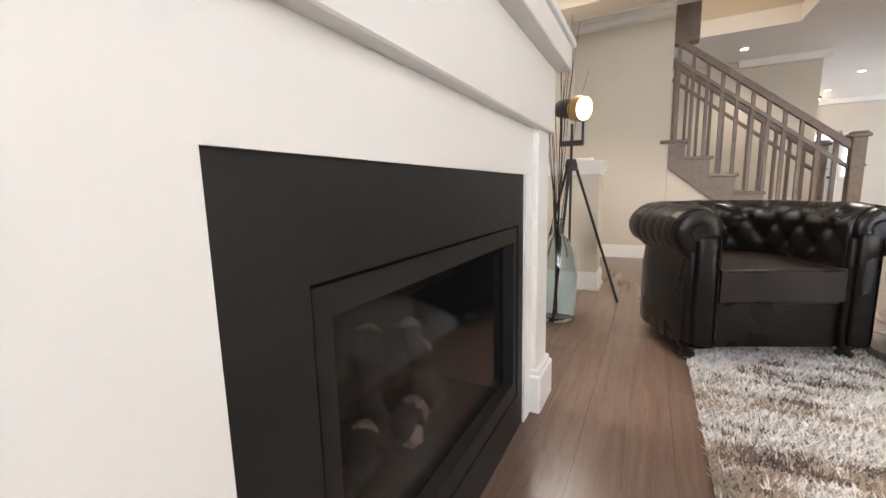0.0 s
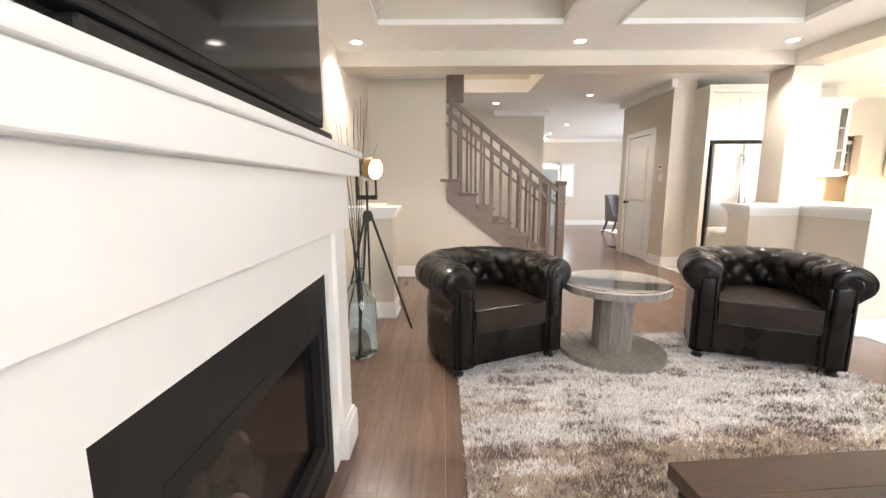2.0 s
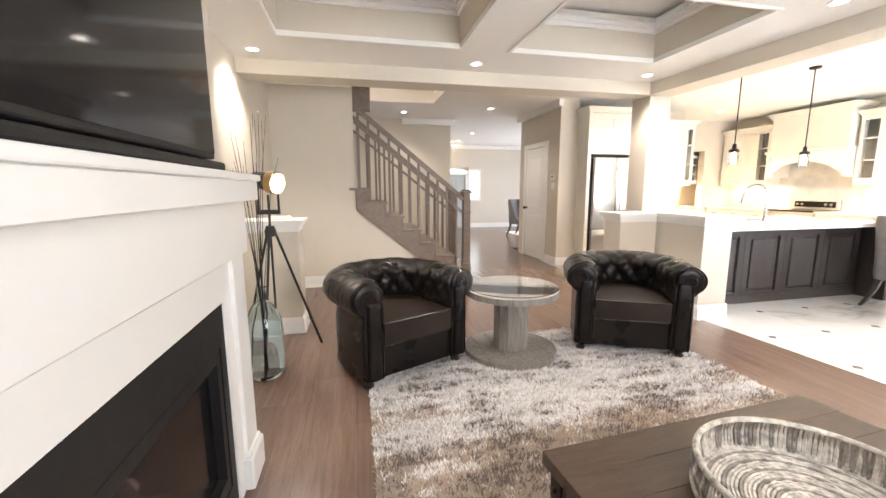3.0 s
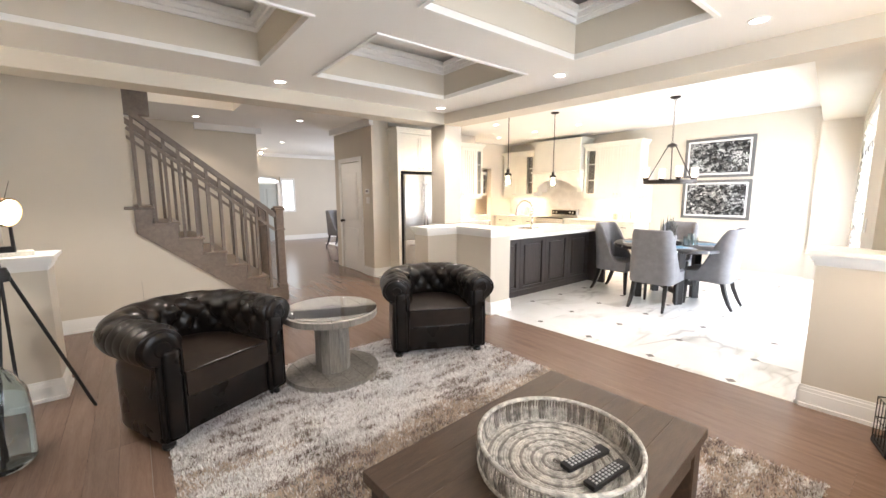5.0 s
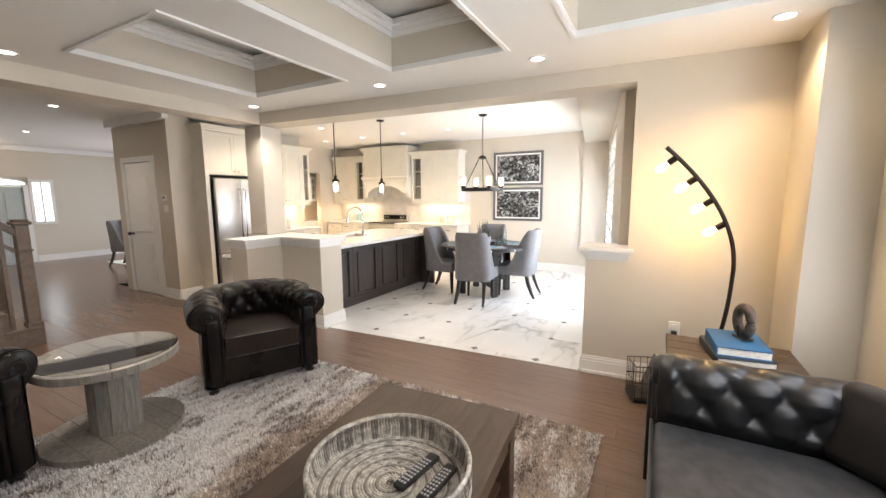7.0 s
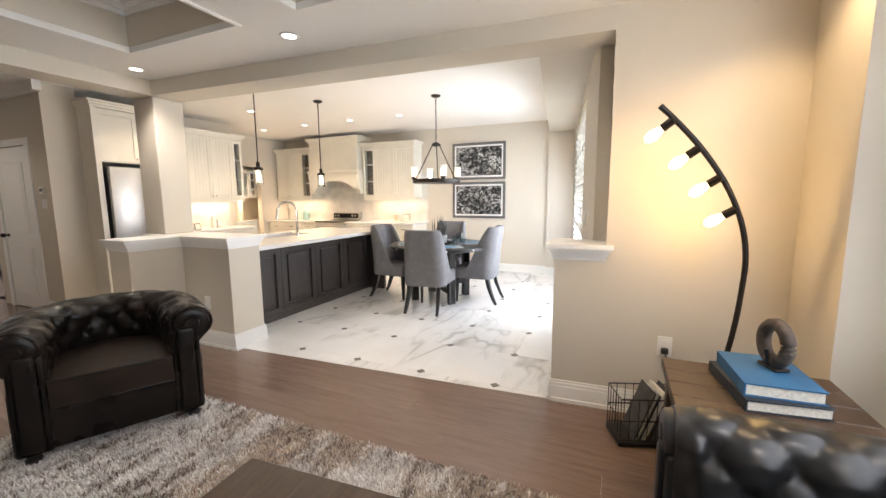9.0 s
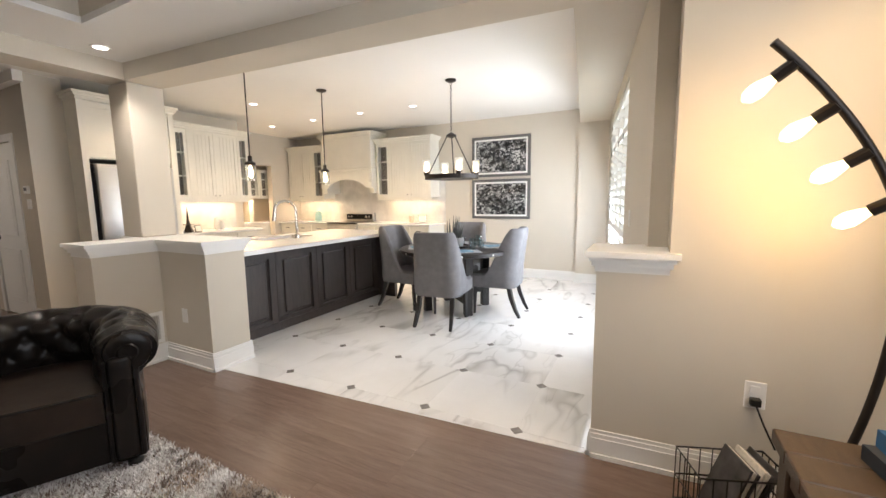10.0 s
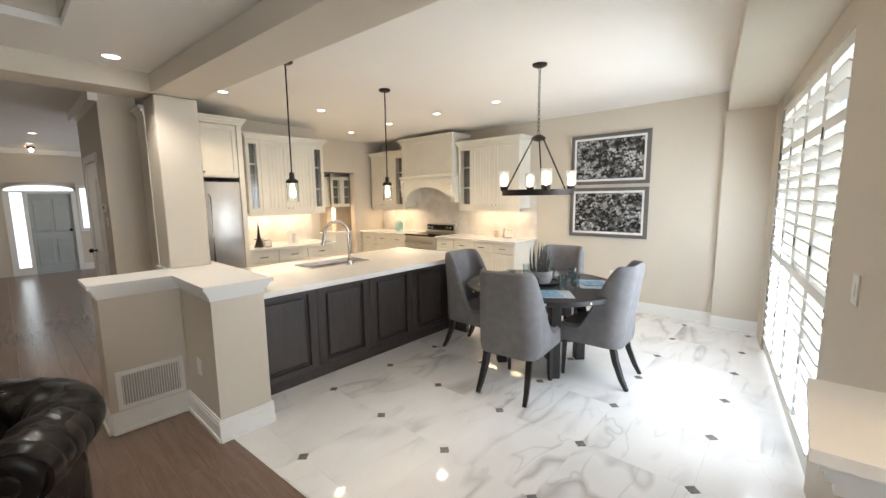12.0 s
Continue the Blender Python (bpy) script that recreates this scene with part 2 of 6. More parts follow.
def part(name, bm, material, parent, label="", smooth=False):
    ob = new(name, mesh_of(name, bm, material, smooth))
    ob.parent = parent
    if label:
        ob["label"] = label
    return ob


def solid(name, bm, material, label, category, kind="", group="", smooth=False):
    return tagged(new(name, mesh_of(name, bm, material, smooth)), label, category, group, kind)


def thing(name, label, category, m=None, group="", kind=""):
    ob = tagged(new(name), label, category, group, kind)
    ob.empty_display_size = 0.1
    if m is not None:
        ob.matrix_basis = m
    return ob


# ---- plan ----
WEST, HEAD_Y, SOFFIT, COFFER, HIGH = -1.0, 3.31, 2.51, 2.80, 2.73
BACK_Y, FAR_X = -1.98, 8.17
EAST_Y, LEDGE_Y = -0.735, -0.42


def edge_x(y):
    """The line between wood and tile, from the half wall to the ledge wall."""
    return 3.36 + (3.31 - y) * 0.0585


# ---- floors ----
solid("floor", prism([(-2.2, -2.3), (edge_x(-2.3), -2.3), (edge_x(3.3), 3.3), (3.5, 3.3), (3.5, 5.3), (7.2, 6.9), (7.2, 12.4), (-2.2, 12.4)], -0.2, -0.014), GROUT, "subfloor under the walnut boards", "floor", "structure")
solid("tile_bed", prism([(edge_x(-2.3), -2.3), (8.5, -2.3), (8.5, 8.2), (3.5, 8.2), (3.5, 3.3), (edge_x(3.3), 3.3)], -0.2, -0.003), GROUT, "pale grout bed of the marble floor", "floor", "structure")

# ---- ceilings ----
COLS, ROWS_C = [(-0.53, 0.945), (1.40, 2.85)], [(1.51, 2.66), (0.05, 1.01), (-1.42, -0.41)]


def coffered():
    xs = [-1.3, *[v for c in COLS for v in c], 3.95]
    ys = [-2.4, *sorted(v for r in ROWS_C for v in r), 3.32]
    bms = []
    for i in range(len(xs) - 1):
        for j in range(len(ys) - 1):
            if i % 2 and j % 2:
                continue
            bms.append(box(xs[i], ys[j], SOFFIT, xs[i + 1], ys[j + 1], COFFER + 0.1))
    return join(*bms)


solid("ceiling", coffered(), CEIL, "white coffered plaster ceiling of the living room", "ceiling", "structure")
solid("ceiling_coffer_tops", box(-1.3, -2.4, COFFER + 0.1, 3.95, 3.32, COFFER + 0.25), CEIL, "white plaster inside the ceiling coffers", "ceiling", "structure")
for x0, x1 in COLS:
    for y0, y1 in ROWS_C:
        rim, w, h = [], 0.012, 0.24
        rim += [box(x0 + w, y0 + 0.001, SOFFIT + 0.03, x1 - w, y0 + w, SOFFIT + h), box(x0 + w, y1 - w, SOFFIT + 0.03, x1 - w, y1 - 0.001, SOFFIT + h)]
        rim += [box(x0 + 0.001, y0 + w, SOFFIT + 0.03, x0 + w, y1 - w, SOFFIT + h), box(x1 - w, y0 + w, SOFFIT + 0.03, x1 - 0.001, y1 - w, SOFFIT + h)]
        solid("coffer_band", join(*rim), PAINT, "greige painted band inside a ceiling coffer", "trim", "structure")
        cr = []
        for k, (d, z) in enumerate([(0.028, 0.0), (0.045, 0.035), (0.075, 0.07)]):
            a, zz = d, SOFFIT + h + z
            cr += [box(x0, y0, zz, x1, y0 + a, zz + 0.035), box(x0, y1 - a, zz, x1, y1, zz + 0.035), box(x0, y0 + a, zz, x0 + a, y1 - a, zz + 0.035), box(x1 - a, y0 + a, zz, x1, y1 - a, zz + 0.035)]
        solid("coffer_crown", join(*cr), TRIM, "white stepped crown moulding inside a ceiling coffer", "trim", "structure")
        lip = [box(x0 - 0.022, y0 - 0.022, SOFFIT - 0.012, x1 + 0.022, y0 + 0.004, SOFFIT + 0.03), box(x0 - 0.022, y1 - 0.004, SOFFIT - 0.012, x1 + 0.022, y1 + 0.022, SOFFIT + 0.03), box(x0 - 0.022, y0 + 0.004, SOFFIT - 0.012, x0 + 0.004, y1 - 0.004, SOFFIT + 0.03), box(x1 - 0.004, y0 + 0.004, SOFFIT - 0.012, x1 + 0.022, y1 - 0.004, SOFFIT + 0.03)]
        solid("coffer_trim", join(*lip), TRIM, "white bead trim round a ceiling coffer", "trim", "structure")
solid("ceiling_kitchen", prism([(3.5, -0.9), (8.5, -0.9), (8.5, 8.2), (3.5, 8.2)], HIGH, HIGH + 0.2), CEIL, "smooth white kitchen ceiling", "ceiling", "structure")
hall_ceiling = join(box(-2.2, 3.55, HIGH, 3.5, 4.7, HIGH + 0.2), box(1.36, 4.7, HIGH, 3.5, 5.96, HIGH + 0.2), box(-2.2, 5.96, HIGH, 3.5, 12.4, HIGH + 0.2), box(3.5, 6.9, HIGH + 0.004, 7.2, 12.4, HIGH + 0.2))
solid("ceiling_hall", hall_ceiling, CEIL, "white hall ceiling with a stairwell opening", "ceiling", "structure")
solid("stairwell_walls", join(box(-2.2, 4.58, HIGH + 0.2, 1.5, 4.7, 5.2), box(-2.2, 5.96, HIGH + 0.2, 1.5, 6.08, 5.2), box(1.36, 4.7, HIGH + 0.2, 1.5, 5.96, 5.2), box(-2.2, 4.58, 5.2, 1.5, 6.08, 5.3), box(-2.3, 4.58, HIGH, -2.2, 6.08, 5.3)), PAINT, "cream painted walls of the stairwell above", "wall", "structure")

# ---- headers and walls ----
solid("header_hall", box(WEST, HEAD_Y, 2.375, 3.66, HEAD_Y + 0.29, HIGH + 0.1), PAINT, "greige painted header between living room and hall", "beam", "structure")
solid("header_kitchen", prism([(edge_x(HEAD_Y), HEAD_Y - 0.003), (edge_x(EAST_Y), EAST_Y), (edge_x(EAST_Y) + 0.3, EAST_Y), (3.66, HEAD_Y - 0.003)], 2.372, HIGH + 0.1), PAINT, "greige painted header between living room and kitchen", "beam", "structure")
solid("wall_west", box(WEST - 0.15, -2.4, 0, WEST, 4.7, HIGH + 0.2), PAINT, "greige painted wall behind the fireplace", "wall", "structure")
ex = edge_x(EAST_Y)
solid("wall_east", prism([(ex, EAST_Y), (edge_x(-2.4), -2.4), (edge_x(-2.4) + 0.3, -2.4), (ex + 0.3, EAST_Y)], 0, HIGH + 0.1), PAINT, "greige painted wall beside the arc lamp", "wall", "structure")
solid("wall_ledge", prism([(edge_x(LEDGE_Y), LEDGE_Y), (ex, EAST_Y), (ex + 0.3, EAST_Y), (edge_x(LEDGE_Y) + 0.3, LEDGE_Y)], 0, 1.02), PAINT, "greige half wall at the end of the kitchen opening", "wall", "structure")


def cap(points, z, name="wall_cap"):
    """A white stepped cap on a half wall; points counter-clockwise, grown outwards."""
    cx, cy = sum(p[0] for p in points) / len(points), sum(p[1] for p in points) / len(points)

    def grown(d):
        n, out = len(points), []
        for i in range(n):
            p, a, b = Vector(points[i]), Vector(points[i - 1]), Vector(points[(i + 1) % n])
            e1, e2 = (p - a).normalized(), (b - p).normalized()
            n1, n2 = Vector((e1.y, -e1.x)), Vector((e2.y, -e2.x))
            k = d / max(0.2, 1 + n1.dot(n2))
            out.append(tuple(p + (n1 + n2) * k))
        return out

    solid(name, join(prism(grown(0.008), z - 0.075, z - 0.045), prism(grown(0.022), z - 0.045, z - 0.02), prism(grown(0.034), z - 0.02, z)), TRIM, "white moulded ledge cap on the half wall below", "trim", "structure")
    top = solid(name + "_top", prism(grown(0.05), z, z + 0.028), TRIM, "white painted ledge board on a half wall", "ledge", "structure")
    return top


cap([(edge_x(LEDGE_Y), LEDGE_Y), (ex, EAST_Y + 0.005), (ex + 0.3, EAST_Y + 0.005), (edge_x(LEDGE_Y) + 0.3, LEDGE_Y)], 1.06)
# window wall of the dining area, along a line from the far pilaster to the ledge wall
WA, WB = Vector((8.17, -0.06)), Vector((3.86, -0.64))
WD = (WB - WA).normalized()
WN = Vector((-WD.y, WD.x))
WN = WN if WN.y < 0 else -WN


def wline(s, d=0.0):
    p = WA + WD * s + WN * d
    return (p.x, p.y)


def wallpiece(s0, s1, z0, z1, d0=0.0, d1=0.16):
    return prism([wline(s0, d0), wline(s0, d1), wline(s1, d1), wline(s1, d0)], z0, z1)


WS0, WS1, WZ0, WZ1 = 0.62, 2.95, 0.03, 2.36
dw = join(wallpiece(-0.3, WS0, 0, HIGH), wallpiece(WS1, 4.36, 0, HIGH), wallpiece(WS0, WS1, WZ1, HIGH))
bmesh.ops.recalc_face_normals(dw, faces=dw.faces)
solid("wall_dining", dw, PAINT, "greige wall around the shuttered dining window", "wall", "structure")
bk = prism([wline(-0.3, -0.42), wline(-0.3, -0.002), wline(4.3, -0.002), wline(4.3, -0.42)], 2.5, HIGH - 0.002)
bmesh.ops.recalc_face_normals(bk, faces=bk.faces)
solid("bulkhead_dining", bk, PAINT, "greige bulkhead above the dining window", "beam", "structure")
solid("wall_far", box(FAR_X, -0.5, 0, FAR_X + 0.15, 8.2, HIGH + 0.1), PAINT, "greige wall behind range and pictures", "wall", "structure")
solid("pilaster_far", box(FAR_X - 0.11, -0.11, 0, FAR_X - 0.001, 0.36, 2.5), PAINT, "greige pilaster beside the dining window", "wall", "structure")
kb = join(box(3.36, 5.74, 0, 6.14, 5.9, HIGH), box(6.06, 5.9, 0, 6.14, 6.5, HIGH), box(6.58, 6.5, 2.10, 7.42, 6.64, HIGH), box(7.42, 6.5, 0, FAR_X, 6.64, HIGH), box(6.06, 6.5, 0, 6.58, 6.64, HIGH))
solid("wall_kitchen_back", kb, PAINT, "cream painted back wall of the kitchen with a pantry opening", "wall", "structure")
solid("wall_pantry", join(box(6.2, 7.3, 0, 8.16, 7.45, HIGH), box(6.3, 6.64, 0, 6.4, 7.3, HIGH), box(8.06, 6.64, 0, 8.16, 7.3, HIGH)), PAINT, "cream painted pantry walls", "wall", "structure")
solid("wall_closet", join(box(3.33, 5.28, 0, 3.46, 5.74, HIGH), box(3.33, 5.74, 2.10, 3.46, 6.58, HIGH), box(3.33, 6.58, 0, 3.46, 6.86, HIGH), box(3.46, 6.72, 0, 6.0, 6.86, HIGH), box(3.46, 5.28, 0, 3.66, 5.42, HIGH)), PAINT, "greige closet walls in the hall", "wall", "structure")
bw = join(box(WEST, BACK_Y - 0.16, 0, 0.48, BACK_Y, SOFFIT), box(2.78, BACK_Y - 0.16, 0, 4.0, BACK_Y, SOFFIT), box(0.48, BACK_Y - 0.16, 0, 2.78, BACK_Y, 0.45), box(0.48, BACK_Y - 0.16, 2.38, 2.78, BACK_Y, SOFFIT))
solid("wall_window", bw, PAINT, "greige wall around the living room window", "wall", "structure")
solid("pilaster_corner", box(3.13, BACK_Y, 0, edge_x(-1.8) - 0.002, -1.69, SOFFIT), PAINT, "greige corner chase beside the window", "wall", "structure")
solid("wall_stairs", join(box(WEST, 4.7, 0, 0.03, 4.84, HIGH), prism([(0.03, 4.7), (0.03, 4.84), (0.031, 4.84), (0.031, 4.7)][::-1], 0, 0.1)), PAINT, "greige wall at the side of the staircase", "wall", "structure")
solid("wall_hall_rear", join(box(-2.2, 7.5, 0, 2.02, 7.62, HIGH), box(1.9, 7.62, 0, 2.02, 12.2, HIGH)), PAINT, "tan painted hall wall behind the stairs", "wall", "structure")
fw = join(box(1.9, 12.2, 0, 2.60, 12.35, HIGH), box(2.60, 12.2, 2.02, 3.75, 12.35, HIGH), box(3.75, 12.2, 0, 3.78, 12.35, HIGH), box(3.78, 12.2, 0, 4.18, 12.35, 0.97), box(3.78, 12.2, 1.92, 4.18, 12.35, HIGH), box(4.18, 12.2, 0, 7.2, 12.35, HIGH))
solid("wall_front", fw, PAINT, "cool grey painted front wall with entry and window", "wall", "structure")
# the opening is an unseen window, assumed for the room's fill lamp
solid("wall_front_room_side", join(box(7.1, 6.86, 0, 7.2, 8.1, HIGH), box(7.1, 10.5, 0, 7.2, 12.35, HIGH), box(7.1, 8.1, 0, 7.2, 10.5, 0.8), box(7.1, 8.1, 2.2, 7.2, 10.5, HIGH)), PAINT, "grey painted side wall of the front room", "wall", "structure")
solid("wall_closing", join(box(-2.3, 4.7, 0, -2.2, 7.6, HIGH + 0.2), box(8.32, -0.6, 0, 8.4, 0.0, HIGH)), PAINT, "plain painted closing walls", "wall", "structure")

# half walls and column
solid("half_wall_kitchen", join(box(3.355, 2.405, 0, 3.69, 3.6, 1.02), box(2.89, 3.04, 0, 3.354, 3.33, 1.02)), PAINT, "greige painted half wall beside the island", "wall", "structure")
cap([(3.355, 2.405), (3.69, 2.405), (3.69, 3.6), (3.40, 3.6), (3.40, 3.33), (2.89, 3.33), (2.89, 3.04), (3.355, 3.04)], 1.02)
solid("column", box(3.375, 3.315, 1.05, 3.665, 3.62, 2.37, 0.006), PAINT, "greige painted square column on the half wall", "column", "structure")
solid("half_wall_west", box(WEST, 2.92, 0, -0.49, 3.22, 1.02), PAINT, "greige painted half wall stub beside the fireplace", "wall", "structure")
cap([(WEST, 2.92), (-0.49, 2.92), (-0.49, 3.22), (WEST, 3.22)], 1.02)


# baseboards
def base(x0, y0, x1, y1, h=0.15, name="baseboard"):
    """A stepped white baseboard whose back runs from one point to the other, the room on its left."""
    a, b = Vector((x0, y0)), Vector((x1, y1))
    d = (b - a).normalized()
    nn = Vector((-d.y, d.x))
    bms = []
    for z0, z1, t in ((0, h * 0.72, 0.016), (h * 0.72, h * 0.88, 0.012), (h * 0.88, h, 0.007), (0, 0.025, 0.026)):
        p = [a, b, b + nn * t, a + nn * t]
        bms.append(prism([tuple(v) for v in p], z0, z1))
    solid(name, join(*bms), TRIM, "white moulded baseboard along the wall foot", "baseboard", "structure")


for seg in [(3.355, 3.04, 2.89, 3.04), (2.89, 3.04, 2.89, 3.33), (3.355, 2.39, 3.355, 3.02), (3.70, 2.396, 3.34, 2.396), (3.69, 2.74, 3.69, 2.40),
            (edge_x(LEDGE_Y), LEDGE_Y, edge_x(-1.69), -1.69)[2:] + (edge_x(LEDGE_Y), LEDGE_Y), (edge_x(LEDGE_Y) - 0.01, LEDGE_Y, ex + 0.3, LEDGE_Y),
            (FAR_X, 0.38, FAR_X, 2.7), (FAR_X - 0.11, -0.10, FAR_X - 0.11, 0.38), (FAR_X - 0.11, 0.36, FAR_X, 0.36),
            (0.03, 4.7, WEST, 4.7), (-0.48, 2.92, WEST, 2.92), (-0.49, 3.22, -0.49, 2.90), (WEST, 2.92, WEST, 1.2), (3.33, 5.66, 3.33, 5.28)[2:] + (3.33, 5.66),
            (3.66, 5.28, 3.33, 5.28), (2.02, 12.2, 2.02, 7.5), (7.1, 12.2, 3.76, 12.2), (WEST, -0.6, WEST, BACK_Y), (WEST, BACK_Y, 3.13, BACK_Y)]:
    x0, y0, x1, y1 = seg
    base(x0, y0, x1, y1)

# ---- fireplace ----
fp = thing("fireplace", "white painted wooden fireplace surround with black gas firebox", "fireplace", pose(WEST, 0.33, 0))
part("breast", join(box(0.001, -0.94, 0, 0.45, -0.47, 0.82), box(0.001, 0.46, 0, 0.45, 0.80, 0.82), box(0.001, -0.94, 0.82, 0.45, 0.80, SOFFIT - 0.002), box(0.001, -0.47, 0, 0.45, 0.46, 0.115), box(0.001, -0.47, 0.115, 0.058, 0.46, 0.82)), PAINT, fp, "cream painted chimney breast")
face = 0.505
for piece in (box(0.45, -0.92, 0, face, -0.572, 1.27), box(0.45, 0.51, 0, face, 0.74, 1.27), box(0.45, -0.572, 0.887, face, 0.51, 1.27)):
    part("panel", piece, TRIM, fp, "flat white surround panel")
for s in (-1, 1):
    a, b2 = (0.60, 0.76) if s > 0 else (-0.92, -0.77)
    part("pilaster", box(face - 0.002, a, 0, face + 0.018, b2, 1.045, 0.003), TRIM, fp)
    part("plinth", join(box(face - 0.004, a - 0.02, 0, face + 0.04, b2 + 0.02, 0.15, 0.006), box(face - 0.004, a - 0.01, 0.15, face + 0.03, b2 + 0.01, 0.17, 0.004)), TRIM, fp)
part("frieze", box(0.44, -0.94, 1.045, face + 0.035, 0.78, 1.275, 0.004), TRIM, fp)
part("mantel_moulding", box(0.44, -0.98, 1.275, face + 0.085, 0.82, 1.358, 0.003), TRIM, fp)
part("mantel_shelf", box(0.44, -1.0, 1.358, face + 0.098, 0.84, 1.385, 0.006, 2), TRIM, fp, "white mantel shelf board")
for piece in (box(face - 0.03, -0.572, 0.002, face - 0.008, -0.445, 0.887), box(face - 0.03, 0.455, 0.002, face - 0.008, 0.51, 0.887), box(face - 0.03, -0.445, 0.725, face - 0.008, 0.455, 0.887), box(face - 0.03, -0.445, 0.002, face - 0.008, 0.455, 0.13)):
    part("black_surround", piece, BLACK, fp, "matt black metal fireplace plate")
part("firebox_frame", join(box(face - 0.05, -0.439, 0.136, face - 0.012, -0.405, 0.718), box(face - 0.05, 0.415, 0.136, face - 0.012, 0.449, 0.718), box(face - 0.05, -0.405, 0.672, face - 0.012, 0.415, 0.718), box(face - 0.05, -0.405, 0.136, face - 0.012, 0.415, 0.19)), BLACK, fp, "black metal firebox frame")
part("louvre_bar", box(face - 0.075, -0.40, 0.632, face - 0.056, 0.41, 0.662, 0.006), BLACK, fp)
DARKBOX = plain("sooty_firebox", (0.02, 0.019, 0.018), 0.8, vary=0.3, scale=8)
part("firebox", join(box(0.06, -0.47, 0.12, 0.10, 0.46, 0.80), box(0.10, -0.47, 0.12, 0.44, -0.43, 0.80), box(0.10, 0.42, 0.12, 0.44, 0.46, 0.80), box(0.10, -0.43, 0.12, 0.44, 0.42, 0.16), box(0.10, -0.43, 0.78, 0.44, 0.42, 0.80)), DARKBOX, fp, "black sooty firebox lining")
LOG = plain("charred_ceramic_log", (0.045, 0.038, 0.034), 0.9, vary=0.7, scale=18, grain=60, relief=0.8)
LOGEND = plain("pale_broken_log_end", (0.30, 0.22, 0.17), 0.9, vary=0.4, scale=30, grain=60, relief=0.8)
random.seed(4)
for k, (p, q, r) in enumerate([((0.30, -0.27, 0.22), (0.34, 0.02, 0.26), 0.045), ((0.28, 0.25, 0.22), (0.36, -0.03, 0.24), 0.042), ((0.20, -0.2, 0.30), (0.24, 0.22, 0.34), 0.04), ((0.36, -0.15, 0.26), (0.22, 0.0, 0.46), 0.036), ((0.37, 0.08, 0.25), (0.22, 0.20, 0.42), 0.034), ((0.36, -0.30, 0.2), (0.38, -0.22, 0.34), 0.03)]):
    pts = [Vector(p).lerp(Vector(q), i / 7) + Vector((random.uniform(-1, 1), random.uniform(-1, 1), random.uniform(-1, 1))) * 0.010 for i in range(8)]
    lg = part("log", tube(pts, [r * random.uniform(0.75, 1.15) for _ in pts], 10), LOG, fp, "charred ceramic gas log", True)
    tipd = (pts[-1] - pts[-2]).normalized()
    part("log_end", tube([pts[-1] - tipd * 0.012, pts[-1] + tipd * 0.012, pts[-1] + tipd * 0.03], [r * 0.8, r * 0.95, r * 0.45], 7), LOGEND, lg, "pale broken log end")

GLASSY, gt, gb = nodes_of("smoked_fire_glass", 0.06)
gb.inputs["Base Color"].default_value = (0.42, 0.42, 0.43, 1)
gb.inputs["Transmission Weight"].default_value, gb.inputs["IOR"].default_value = 1.0, 1.3
pane = part("glass", box(face - 0.050, -0.404, 0.191, face - 0.046, 0.414, 0.671), GLASSY, fp, "smoked fire glass")
pane.visible_shadow = False

# television on the chimney breast
tv = thing("television", "large black flat television mounted above the mantel", "television", pose(WEST + 0.527, 0.0, 1.42))
part("case", box(0.004, -0.655, 0.0, 0.05, 0.655, 0.76, 0.006, 2), BLACK, tv)
part("screen", box(0.05, -0.643, 0.018, 0.053, 0.643, 0.748), SCREEN, tv, "dark glossy screen")
part("bracket", box(-0.0765, -0.2, 0.25, 0.006, 0.2, 0.6), BLACK, tv)
sb = thing("soundbar", "slim black soundbar on the mantel shelf", "speaker", pose(WEST + 0.53, 0.25, 1.385))
part("body", box(-0.03, -0.50, 0.0, 0.05, 0.50, 0.03, 0.008, 2), BLACK, sb)


# ---- downlights ----
def downlight(x, y, z, watts, colour=(1.0, 0.86, 0.66)):
    d = thing("downlight", "round white recessed ceiling downlight, lit", "downlight", pose(x, y, z), "recessed downlights")
    part("ring", lathe([(0.046, -0.001), (0.05, -0.007), (0.062, -0.006), (0.066, 0.0)], 24), TRIM, d, "", True)
    part("lens", lathe([(0.0, -0.0015), (0.047, -0.0015), (0.047, 0.001), (0.0, 0.001)], 24), LED, d, "glowing lens")
    lamp = new("downlight_lamp", bpy.data.lights.new("downlight_lamp", "SPOT"))
    lamp.data.energy, lamp.data.color, lamp.data.spot_size, lamp.data.spot_blend = watts, colour, radians(125), 0.6
    lamp.data.shadow_soft_size = 0.05
    lamp.matrix_world = look((x, y, z - 0.012), (x, y, 0))


# the last three are unseen, added in line with the others
for x, y in [(-0.79, 3.06), (1.21, 3.06), (3.11, 3.06), (3.13, 1.34), (3.14, -0.09), (3.13, -1.5), (-0.79, 1.34), (-0.79, -1.5), (1.2, -1.75)]:
    downlight(x, y, SOFFIT, 72 if y > 3 else 40 if x > 3 else 62, (1.0, 0.70, 0.36) if y < -1.4 and x > 3 else (1.0, 0.90, 0.74))
for x, y in [(4.25, 4.36), (5.46, 4.42), (6.76, 5.6), (6.71, 4.53), (6.69, 3.5), (6.70, 2.53)]:
    downlight(x, y, HIGH, 64, (1.0, 0.77, 0.50))
for x, y in [(0.96, 6.8), (2.44, 6.18), (3.03, 9.3), (3.05, 10.9)]:
    downlight(x, y, HIGH, 36)


